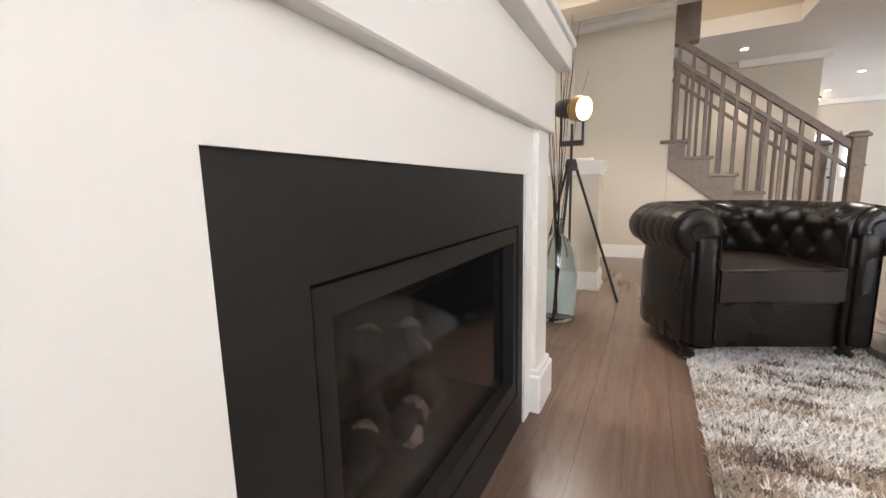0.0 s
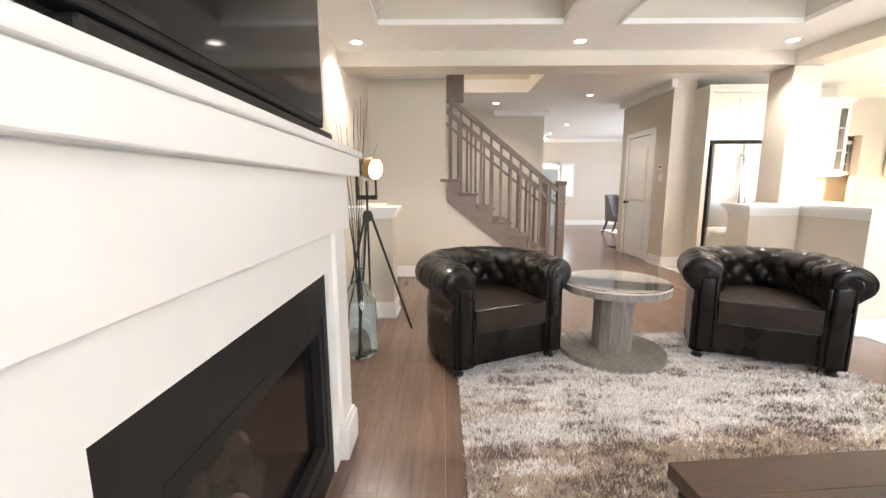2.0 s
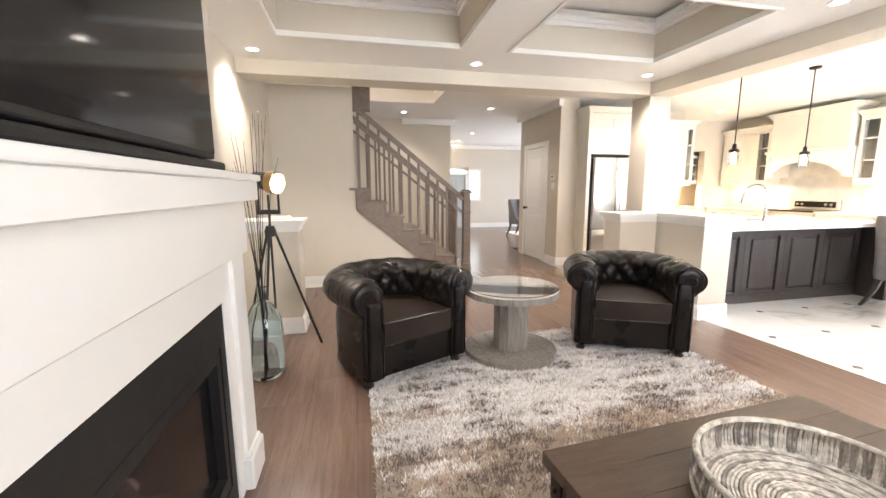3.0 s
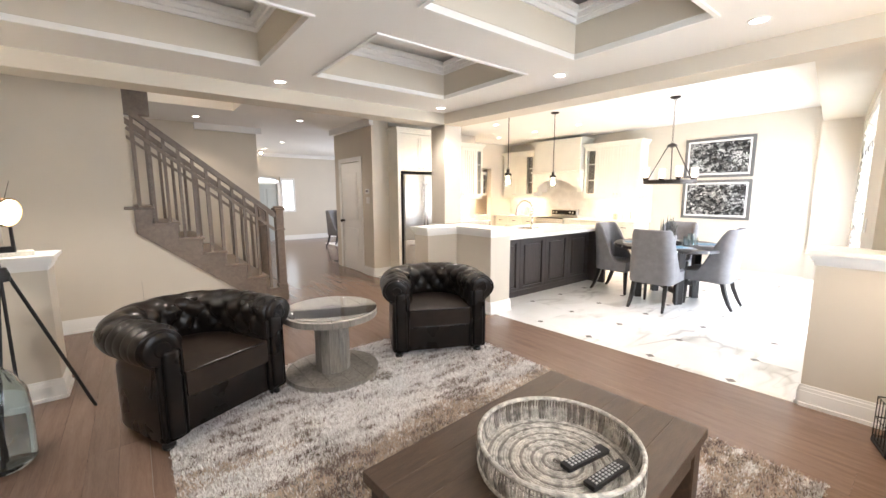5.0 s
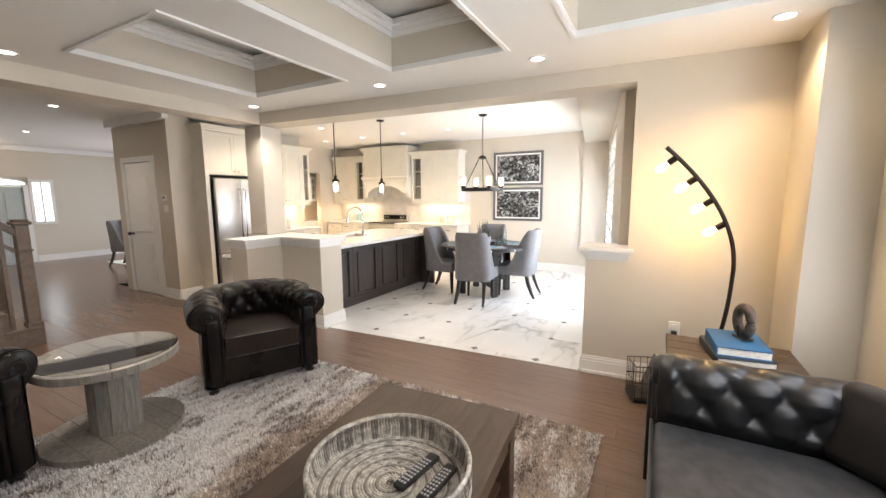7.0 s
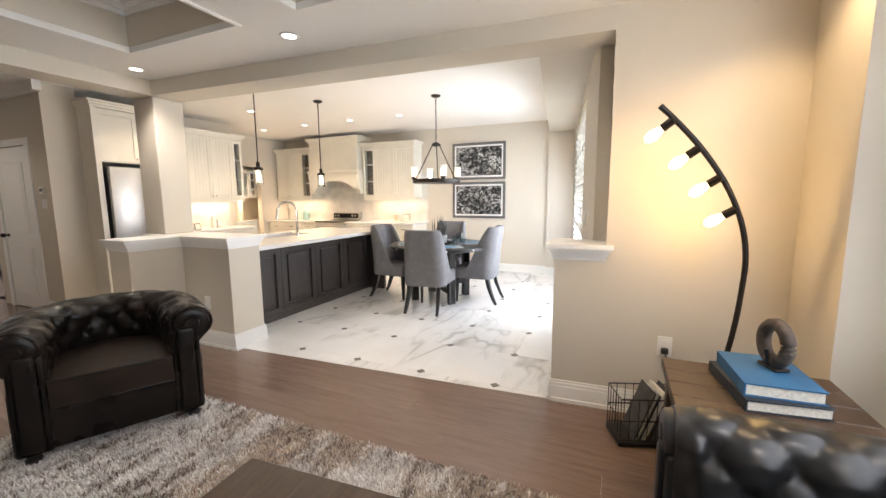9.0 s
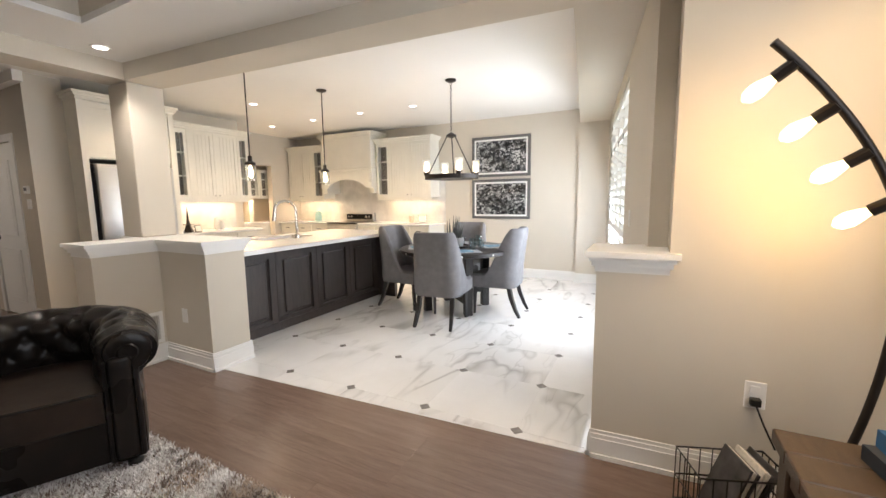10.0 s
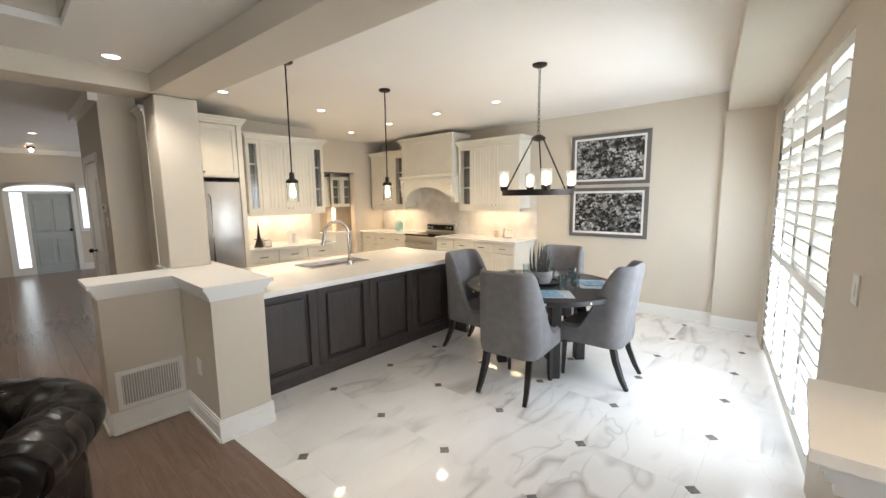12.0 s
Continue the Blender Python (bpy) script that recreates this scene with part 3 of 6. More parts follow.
# ---- staircase ----
stairs = thing("staircase", "grey-brown stained wooden staircase with white wall below", "staircase", pose(0, 0, 0), "", "structure")
RUN, RISE, X0 = 0.235, 0.191, 1.60
for k in range(12):
    x1 = X0 - k * RUN
    z = (k + 1) * RISE
    part("tread", box(x1 - RUN - 0.01, 4.665 if x1 > 0.1 else 4.845, z - 0.035, x1 + 0.03, 5.72, z, 0.01, 2), STAIRWOOD, stairs)
    part("riser", box(x1 - 0.012, 4.70 if x1 > 0.1 else 4.845, z - RISE, x1, 5.70, z - 0.035), STAIRWOOD, stairs)


def stringer(y0, y1, drop, x_end, grow):
    """A stepped stair side, one upright slice for each step."""
    slope, bms = RISE / RUN, []
    xs = [X0 + 0.02]
    while xs[-1] - RUN > x_end:
        xs.append(X0 - len(xs) * RUN)
    xs.append(x_end)
    for k, (xa, xb) in enumerate(zip(xs, xs[1:])):
        topz = (k + 1) * RISE - 0.035

        def low(x):
            return max(0.0, (X0 - 0.295 - x) * slope)

        bm = bmesh.new()
        va = [bm.verts.new((x, y0, z)) for x, z in ((xa, low(xa)), (xa, topz), (xb, topz), (xb, low(xb)))]
        vb = [bm.verts.new((v.co.x, y1, v.co.z)) for v in va]
        bm.faces.new(va)
        bm.faces.new(vb[::-1])
        for i in range(4):
            bm.faces.new((va[i], vb[i], vb[(i + 1) % 4], va[(i + 1) % 4]))
        bmesh.ops.recalc_face_normals(bm, faces=bm.faces)
        bms.append(bm)
    return join(*bms)


part("stringer", stringer(4.672, 4.70, 0.28, 0.032, 0), STAIRWOOD, stairs, "grey-brown stained stair stringer")
part("stringer", stringer(5.70, 5.73, 0.28, -1.0, 0), STAIRWOOD, stairs)
und = bmesh.new()
pts = [(0.032, 0.0), (X0 - 0.295, 0.0), (0.032, 1.033)]
va = [und.verts.new((x, 4.70, z)) for x, z in pts]
vb = [und.verts.new((x, 4.80, z)) for x, z in pts]
und.faces.new(va)
und.faces.new(vb[::-1])
for i in range(3):
    und.faces.new((va[i], vb[i], vb[(i + 1) % 3], va[(i + 1) % 3]))
bmesh.ops.recalc_face_normals(und, faces=und.faces)
part("under_wall", und, PAINT, stairs, "greige painted wall under the stairs")


def railing(y, k_end):
    r = thing("stair_railing", "grey-brown wooden stair railing with square balusters", "railing", pose(0, y, 0), "stair railings")
    nx = X0 - 0.01
    part("newel_post", join(box(nx - 0.052, -0.052, 0, nx + 0.052, 0.052, 1.25, 0.006), box(nx - 0.062, -0.062, 0.0, nx + 0.062, 0.062, 0.24, 0.006), box(nx - 0.062, -0.062, 0.98, nx + 0.062, 0.062, 1.0, 0.004)), STAIRWOOD, r, "square newel post")
    part("newel_cap", join(box(nx - 0.075, -0.075, 1.25, nx + 0.075, 0.075, 1.285, 0.012, 2), box(nx - 0.06, -0.06, 1.285, nx + 0.06, 0.06, 1.305, 0.01)), STAIRWOOD, r)
    xe = X0 - k_end * RUN
    slope = RISE / RUN
    za = 1.14

    def rail_z(x, off=0.0):
        return za + off + (nx - x) * slope

    part("handrail", tube([(nx, 0, za), (xe, 0, rail_z(xe))], 0.03, 8, True), STAIRWOOD, r, "square wooden handrail")
    part("lower_rail", tube([(nx, 0, za - 0.20), (xe, 0, rail_z(xe, -0.20))], 0.017, 8, True), STAIRWOOD, r)
    k = 0
    x = nx - 0.15
    while x > xe + 0.02:
        step = math.floor((X0 - x) / RUN)
        part("baluster", box(x - 0.0165, -0.0165, max(0, (step + 1) * RISE), x + 0.0165, 0.0165, rail_z(x) - 0.025), STAIRWOOD, r)
        x -= 0.135
    return r


railing(4.74, 6.65)
railing(5.66, 9.5)
solid("bulkhead_stairs", box(-0.2, 4.71, 2.35, 0.26, 4.86, HIGH), STAIRWOOD, "dark stained end post of the upper stair landing", "trim", "structure")

# ---- closet door, thermostat, switches ----
door = thing("door_1", "white two-panel interior door, closed", "door", pose(3.335, 6.16, 0), "", "structure")
part("leaf", box(-0.004, -0.40, 0.01, 0.036, 0.40, 2.05, 0.003), TRIM, door)
for z0, z1 in ((0.18, 0.82), (0.98, 1.86)):
    part("panel", join(box(-0.014, -0.27, z0, -0.003, 0.27, z1, 0.01), box(-0.018, -0.22, z0 + 0.05, -0.012, 0.22, z1 - 0.05, 0.004)), TRIM, door)
part("casing", join(box(-0.02, -0.49, 0, -0.002, -0.41, 2.06), box(-0.02, 0.41, 0, -0.002, 0.49, 2.06), box(-0.02, -0.49, 2.061, -0.002, 0.49, 2.14)), TRIM, door)
part("door_handle", join(ball(0.028, (-0.06, 0.33, 0.95)), moved(lathe([(0.01, 0), (0.01, 0.05), (0.024, 0.051), (0.024, 0.057)], 12), pose(-0.06, 0.33, 0.95, 0, 90, 0))), IRON, door, "dark bronze door knob", True)
for z in (0.25, 1.05, 1.82):
    part("hinge", box(-0.012, -0.412, z, -0.003, -0.398, z + 0.09), IRON, door)


def plate(name, label, category, m, w, h, d=0.008, bits=()):
    p = thing(name, label, category, m)
    part("plate", box(-d, -w / 2, 0, 0, w / 2, h, 0.003), TRIM, p)
    for y0, z0, y1, z1, mat in bits:
        part("detail", box(-d - 0.003, y0, z0, -d + 0.001, y1, z1, 0.001), mat, p)
    return p


plate("thermostat", "white wall thermostat with grey display", "thermostat", pose(3.33, 5.46, 1.47), 0.11, 0.085, 0.022, [(-0.035, 0.03, 0.035, 0.065, FABRIC)])
plate("switch_plate", "white double light switch plate on the hall wall", "switch", pose(3.33, 5.46, 1.30), 0.115, 0.11, 0.006, [(-0.035, 0.025, -0.008, 0.085, CEIL), (0.008, 0.025, 0.035, 0.085, CEIL)])
outlet = plate("wall_outlet", "white wall outlet with a black plug", "outlet", pose(edge_x(-1.095), -1.095, 0.405), 0.08, 0.125, 0.006, [(-0.018, 0.07, 0.018, 0.105, CEIL)])
part("plug", join(box(-0.035, -0.02, 0.02, -0.006, 0.02, 0.055, 0.004), tube([(-0.03, 0, 0.03), (-0.05, -0.03, -0.05), (-0.03, -0.08, -0.16)], 0.004)), BLACK, outlet)
plate("wall_outlet", "white wall outlet on the half wall", "outlet", pose(3.355, 2.74, 0.36), 0.075, 0.12, 0.006, [(-0.018, 0.02, 0.018, 0.05, CEIL), (-0.018, 0.07, 0.018, 0.1, CEIL)])
plate("wall_outlet", "white wall outlet below the pictures", "outlet", pose(FAR_X, 1.55, 0.42), 0.075, 0.12, 0.006, [(-0.018, 0.02, 0.018, 0.05, CEIL)])
px, py = wline(3.42)
plate("switch_plate", "white light switch beside the dining window", "switch", pose(px, py, 1.13, 0, 0, -90 + math.degrees(math.atan2(-WD.y, -WD.x))), 0.08, 0.125, 0.006, [(-0.014, 0.035, 0.014, 0.09, CEIL)])
vent = thing("wall_vent", "white slatted return air vent in the half wall", "vent", pose(3.13, 3.04, 0.16))
part("frame", join(box(-0.2, -0.012, 0, 0.2, 0, 0.03), box(-0.2, -0.012, 0.24, 0.2, 0, 0.27), box(-0.2, -0.012, 0.03, -0.17, 0, 0.24), box(0.17, -0.012, 0.03, 0.2, 0, 0.24)), TRIM, vent)
part("backing", box(-0.17, -0.003, 0.03, 0.17, -0.001, 0.24), plain("pale_vent_liner", (0.42, 0.40, 0.37), 0.7), vent)
for i in range(22):
    x = -0.163 + i * 0.0155
    part("slat", moved(box(-0.001, -0.004, 0.03, 0.001, 0.004, 0.24), pose(x, -0.007, 0, 0, 0, 30)), TRIM, vent)


# ---- chesterfield seating ----
def tuft(u, v, su, sv):
    p, q = u / su + v / sv, u / su - v / sv
    a, b = abs(math.sin(math.pi * p)), abs(math.sin(math.pi * q))
    return 0.38 * (a * b) ** 0.5 + 0.62 * (1 - math.exp(-1.5 * (a * a + b * b)))


def chesterfield(name, label, m, inner_w, inner_d, cushions, corner, group=""):
    """Rolled arms and back of one height round a seat; the front looks along -y."""
    s = thing(name, label, "armchair" if cushions == 1 else "sofa", m, group)
    a, d, r = inner_w / 2, inner_d, corner
    hide, seat = (LEATHER, SEATHIDE) if cushions == 1 else (SOFAHIDE, SOFASEAT)
    path = []
    steps = max(6, int(d / 0.012))
    for i in range(steps + 1):
        path.append((Vector((a, -d / 2 + (d - r) * i / steps)), Vector((1, 0))))
    for i in range(1, 33):
        t = math.pi / 2 * i / 33
        path.append((Vector((a - r + r * math.cos(t), d / 2 - r + r * math.sin(t))), Vector((math.cos(t), math.sin(t)))))
    steps = max(4, int((2 * a - 2 * r) / 0.012))
    for i in range(steps + 1):
        path.append((Vector((a - r - (2 * a - 2 * r) * i / steps, d / 2)), Vector((0, 1))))
    half = [(Vector((-p.x, p.y)), Vector((-nn.x, nn.y))) for p, nn in path if p.x > 1e-3 and p.y < d / 2 - 1e-4]
    path = path + half[::-1]
    length, acc = 0.0, [0.0]
    for (p, _), (q, _) in zip(path, path[1:]):
        length += (q - p).length
        acc.append(length)
    su = length / max(4, round(length / (0.155 if cushions == 1 else 0.185)))
    R, rc, zc = (0.106, 0.100, 0.626) if cushions == 1 else (0.084, 0.075, 0.648)
    sec = []
    for i in range(22):
        z = 0.36 + i * (zc - 0.36) / 21
        sec.append((-0.012, z, min(1.0, max(0.0, (z - 0.44) / 0.07))))
    for i in range(1, 32):
        t = math.pi - i * math.radians(232) / 31
        f = max(0.0, 1 - i / 21)
        sec.append((rc + R * math.cos(t) * 1.12, zc + R * math.sin(t), f * f * (3 - 2 * f)))
    for z in (0.5, 0.4, 0.28, 0.08):
        sec.append((rc + 0.03 + (0.01 if z < 0.45 else 0), z, 0))
    bm = bmesh.new()
    rows = []
    for (p, nn), u in zip(path, acc):
        row, vlen = [], 0.0
        for k, (o, z, w) in enumerate(sec):
            if k:
                vlen += math.hypot(o - sec[k - 1][0], z - sec[k - 1][1])
            edge = min(1.0, min(u, length - u) / 0.06)
            h = (0.036 if cushions == 1 else 0.048) * w * tuft(u - length / 2, vlen + 0.02, su, 0.20 if cushions == 1 else 0.22) * edge
            crease = 0.006 * (1 - w) * abs(math.sin(math.pi * u / (su / 2))) ** 0.3 * edge if 30 <= k < 52 else 0
            c = (rc - o, zc - z)
            ln = math.hypot(*c) or 1
            oo, zz = (o - h, z) if k < 22 else (o - c[0] / ln * (h + crease), z - c[1] / ln * (h + crease))
            row.append(bm.verts.new((p.x + nn.x * oo, p.y + nn.y * oo, zz)))
        rows.append(row)
    for A, Bv in zip(rows, rows[1:]):
        for i in range(len(A) - 1):
            bm.faces.new((A[i], A[i + 1], Bv[i + 1], Bv[i]))
    for row in (rows[0], rows[-1]):
        try:
            bm.faces.new(row)
        except ValueError:
            pass
    bmesh.ops.recalc_face_normals(bm, faces=bm.faces)
    part("backrest", bm, hide, s, "deep-buttoned rolled back and arms", 85)
    y0 = -d / 2
    bow = [(math.cos(math.pi / 2 * i / 8), math.sin(math.pi / 2 * i / 8)) for i in range(9)]

    def plan(front, g):
        """The rounded outline inside the back, g in from it."""
        e = a - g
        return [(-e, front), (e, front)] + [(a - r + (r - g) * u, d / 2 - r + (r - g) * v) for u, v in bow] + [(-(a - r) - (r - g) * u, d / 2 - r + (r - g) * v) for u, v in bow[::-1]]

    part("base", prism(plan(y0 + 0.010, 0.004), 0.075, 0.297), hide, s)
    part("piping", tube([(-a + 0.012, y0 + 0.006, 0.288), (a - 0.012, y0 + 0.006, 0.288)], 0.008, 8), hide, s, "", True)
    part("piping", tube([(-a + 0.03, y0 - 0.018, 0.446), (a - 0.03, y0 - 0.018, 0.446)], 0.0075, 8), hide, s, "", True)
    for k in range(cushions):
        w = (2 * a - 0.03) / cushions
        if cushions == 1:
            bm = prism(plan(y0 - 0.022, 0.012), 0.302, 0.452)
            bmesh.ops.bevel(bm, geom=[e for e in bm.edges if e.calc_face_angle(0) > 0.9], offset=0.026, segments=4, profile=0.5, affect="EDGES")
            part("seat_cushion", bm, seat, s, "plump brown-black leather seat cushion", True)
            continue
        part("seat_cushion", box(-a + 0.015 + k * w, y0 - 0.012, 0.295, -a + 0.012 + (k + 1) * w, d / 2 - 0.05, 0.455, 0.045, 4), seat, s, "plump brown-black leather seat cushion", True)
    for sx in (-1, 1):
        c = sx * (a + rc)
        f = R / 0.084
        disc = moved(lathe([(0.0, 0.032), (0.03 * f, 0.034), (0.036 * f, 0.028), (0.062 * f, 0.03), (0.074 * f, 0.022), (0.08 * f, 0.0), (0.08 * f, -0.02)], 24), pose(c, y0, zc, 90, 0, 0))
        part("arm_scroll", disc, hide, s, "round leather scroll on the arm front", True)
        xa, xb = (a - 0.01, a + rc + 0.035) if sx > 0 else (-a - rc - 0.035, -a + 0.01)
        part("arm_front", join(box(xa, y0 - 0.022, 0.075, xb, y0 + 0.02, zc - 0.03, 0.014, 3), box(xa + 0.022, y0 - 0.040, 0.085, xb - 0.022, y0 - 0.01, zc - 0.01, 0.026, 4)), hide, s, "", True)
        for fx, fy in ((c - sx * 0.02, y0 + 0.05), (sx * (a - 0.6 * r + 0.03), d / 2 - 0.6 * r + 0.09)):
            part("foot", lathe([(0.0, 0.0), (0.020, 0.0), (0.024, 0.008), (0.034, 0.014), (0.036, 0.032), (0.024, 0.044), (0.034, 0.056), (0.040, 0.08), (0, 0.08)], 18, fx, fy), BLACKWOOD, s, "turned black wooden foot", True)
    return s


chA = chesterfield("armchair", "black-brown leather tub armchair with buttoned back on the shag rug", pose(0.285, 2.115, 0.0, 0, 0, 24.5) @ pose(0, -0.02, 0), 0.57, 0.62, 1, 0.27, "armchairs by the spool table")
copy_thing(chA, pose(2.252, 2.08, 0.0, 0, 0, -26) @ pose(0, -0.02, 0))
chesterfield("sofa", "black leather chesterfield sofa with buttoned arms under the window", pose(1.25, -1.38, 0, 0, 0, 180), 1.86, 0.80, 2, 0.12)
cush = thing("throw_pillow", "dark brown leather cushion leaning in the sofa corner", "cushion", pose(2.05, -1.70, 0.45, 0, 0, 225) @ pose(0, 0, 0, -16))
pb = box(-0.17, -0.06, 0.0, 0.17, 0.06, 0.34, 0.055, 4)
part("cover", pb, plain("brown_black_suede", (0.012, 0.009, 0.008), 0.6, vary=0.3, scale=9), cush, "", True)

# ---- spool table ----
sp = thing("spool_table", "weathered grey cable-spool table with a glass top", "side table", pose(1.21, 2.06, 0.012))
for z in (0.0, 0.485):
    for i in range(6):
        x0, x1 = -0.365 + i * 0.122, -0.365 + (i + 1) * 0.122 - 0.003
        xs = [x0 + (x1 - x0) * k / 6 for k in range(7)]
        lo = [(x, -math.sqrt(max(1e-5, 0.1337 - x * x))) for x in xs]
        hi = [(x, math.sqrt(max(1e-5, 0.1337 - x * x))) for x in reversed(xs)]
        part("disc_board", prism(lo + hi, z, z + 0.045), SPOOLWOOD, sp)
for i in range(12):
    a0, a1 = 2 * math.pi * i / 12 + 0.01, 2 * math.pi * (i + 1) / 12 - 0.01
    part("stave", prism([(0.112 * math.cos(a0), 0.112 * math.sin(a0)), (0.136 * math.cos(a0), 0.136 * math.sin(a0)), (0.136 * math.cos(a1), 0.136 * math.sin(a1)), (0.112 * math.cos(a1), 0.112 * math.sin(a1))], 0.045, 0.485), SPOOLWOOD, sp)
part("bolt", lathe([(0.0, 0.536), (0.10, 0.536), (0.10, 0.531), (0, 0.531)], 6), IRON, sp, "rusty hub plate under the glass")
gl = part("glass_top", lathe([(0.0, 0.54), (0.357, 0.54), (0.363, 0.544), (0.357, 0.550), (0.0, 0.550)], 48), CLEAR, sp, "round clear glass top", True)
gl.visible_shadow = False

# ---- coffee table with tray ----
ct = thing("coffee_table", "dark rustic wooden coffee table with iron bolts", "coffee table", pose(1.25, -0.05, 0.012, 0, 0, 4.3))
for i in range(6):
    y = -0.39 + i * 0.13
    part("top_board", box(-0.62, y + 0.0003, 0.40, 0.62, y + 0.1297, 0.445, 0.0016), TABLEWOOD, ct)
part("apron", join(box(-0.582, -0.365, 0.30, 0.582, -0.335, 0.40), box(-0.582, 0.335, 0.30, 0.582, 0.365, 0.40), box(-0.592, -0.335, 0.30, -0.562, 0.335, 0.40), box(0.562, -0.335, 0.30, 0.592, 0.335, 0.40)), TABLEWOOD, ct)
part("shelf", box(-0.56, -0.33, 0.10, 0.56, 0.33, 0.13), TABLEWOOD, ct)
for sx in (-1, 1):
    for sy in (-1, 1):
        part("leg", box(sx * 0.55 - 0.045, sy * 0.33 - 0.045, 0, sx * 0.55 + 0.045, sy * 0.33 + 0.045, 0.40, 0.006), TABLEWOOD, ct)
        part("bracket", join(box(sx * 0.60 - 0.004, sy * 0.33 - 0.03, 0.30, sx * 0.60 + 0.004, sy * 0.33 + 0.03, 0.38, 0.002), ball(0.01, (sx * 0.606, sy * 0.33, 0.34), 1, 1, 1, 8, 6)), IRON, ct, "black iron corner bracket")
WICKER = plain("whitewashed_wicker", (0.42, 0.39, 0.34), 0.75, vary=0.5, scale=40, grain=160, relief=0.6)
WICKDARK = plain("grey_wicker", (0.20, 0.18, 0.155), 0.8, vary=0.5, scale=40)
tray = thing("wicker_tray", "round whitewashed woven wicker tray on the coffee table", "tray", pose(1.195, -0.125, 0.457))
TR = 0.285
for i in range(27):
    r = 0.010 + i * 0.0103
    pts = [(r * math.cos(2 * math.pi * k / 40), r * math.sin(2 * math.pi * k / 40), 0.008 + 0.0025 * math.sin(k * 3 + i * 2)) for k in range(41)]
    part("coil", tube(pts, 0.0056, 5), WICKER if i % 4 else WICKDARK, tray, "", True)
random.seed(2)
for i in range(150):
    t = 2 * math.pi * i / 150
    w = random.uniform(-0.004, 0.004)
    part("stake", tube([(TR * math.cos(t), TR * math.sin(t), 0.004), ((TR + 0.012) * math.cos(t + w), (TR + 0.012) * math.sin(t + w), 0.055), ((TR + 0.006) * math.cos(t), (TR + 0.006) * math.sin(t), 0.105)], random.uniform(0.0042, 0.0066), 5), WICKER if random.random() > 0.4 else WICKDARK, tray)
for z, rr in ((0.105, 0.009), (0.008, 0.009)):
    part("rim", tube([((TR + 0.006) * math.cos(2 * math.pi * k / 56), (TR + 0.006) * math.sin(2 * math.pi * k / 56), z) for k in range(57)], rr, 8), WICKER, tray, "", True)
KEY = plain("pale_rubber_key", (0.45, 0.45, 0.45), 0.6)
for k, (x, y, a, l) in enumerate([(1.272, -0.195, -8, 0.22), (1.252, -0.293, -4, 0.21)]):
    rc = thing("remote_control", "black remote control with pale buttons in the tray", "remote control", pose(x, y, 0.477, 0, 0, a), "remote controls")
    part("body", box(-l / 2, -0.024, 0, l / 2, 0.024, 0.02, 0.006, 2), BLACK, rc, "", True)
    for i in range(9):
        for j in range(3):
            part("button", box(-l / 2 + 0.02 + i * 0.018, -0.016 + j * 0.0125, 0.019, -l / 2 + 0.029 + i * 0.018, -0.009 + j * 0.0125, 0.0225), KEY, rc)

# ---- side table, books, basket, arc lamp ----
st = thing("end_table", "dark rustic wooden end table with iron feet beside the sofa", "side table", pose(2.72, -1.345, 0))
for i in range(5):
    part("top_board", box(-0.34 + i * 0.136, -0.32, 0.555, -0.34 + i * 0.136 + 0.134, 0.32, 0.60, 0.004), TABLEWOOD, st)
part("apron", join(box(-0.31, -0.29, 0.47, 0.31, -0.26, 0.555), box(-0.31, 0.26, 0.47, 0.31, 0.29, 0.555), box(-0.31, -0.26, 0.47, -0.28, 0.26, 0.555), box(0.28, -0.26, 0.47, 0.31, 0.26, 0.555)), TABLEWOOD, st)
for sx in (-1, 1):
    for sy in (-1, 1):
        part("leg", box(sx * 0.28 - 0.04, sy * 0.26 - 0.04, 0, sx * 0.28 + 0.04, sy * 0.26 + 0.04, 0.555, 0.005), TABLEWOOD, st)
BLUECLOTH = plain("blue_book_cloth", (0.022, 0.12, 0.27), 0.6, vary=0.1)
SLATECLOTH = plain("slate_blue_book_cloth", (0.022, 0.032, 0.048), 0.6, vary=0.15)
PAGES = plain("book_pages", (0.75, 0.72, 0.64), 0.85, vary=0.15, scale=90)


def book(m, w, d, h, cover, label):
    b = thing("book", label, "book", m, "books on the end table")
    part("cover", join(box(-w / 2, -d / 2, 0, w / 2, d / 2, 0.005), box(-w / 2, -d / 2, h - 0.005, w / 2, d / 2, h), box(-w / 2, -d / 2, 0.005, -w / 2 + 0.006, d / 2, h - 0.005)), cover, b)
    part("paper_block", box(-w / 2 + 0.006, -d / 2 + 0.006, 0.005, w / 2 - 0.006, d / 2 - 0.006, h - 0.005), PAGES, b, "cream paper pages")


book(pose(2.81, -1.365, 0.60, 0, 0, -82), 0.27, 0.37, 0.045, SLATECLOTH, "thick slate-blue book lying on the end table")
book(pose(2.82, -1.370, 0.645, 0, 0, -86), 0.25, 0.335, 0.050, BLUECLOTH, "large bright blue hardback book on another book")
orn = thing("ring_ornament", "weathered brown ring ornament on a black stand", "ornament", pose(2.85, -1.40, 0.695, 0, 0, 20))
part("ring", moved(join(tube([(0.065 * math.cos(2 * math.pi * k / 32), 0, 0.105 + 0.075 * math.sin(2 * math.pi * k / 32)) for k in range(33)], 0.026, 10)), pose(0, 0, 0)), plain("carved_brown_stone", (0.075, 0.055, 0.043), 0.7, vary=0.6, scale=25, grain=80, relief=0.6), orn, "", True)
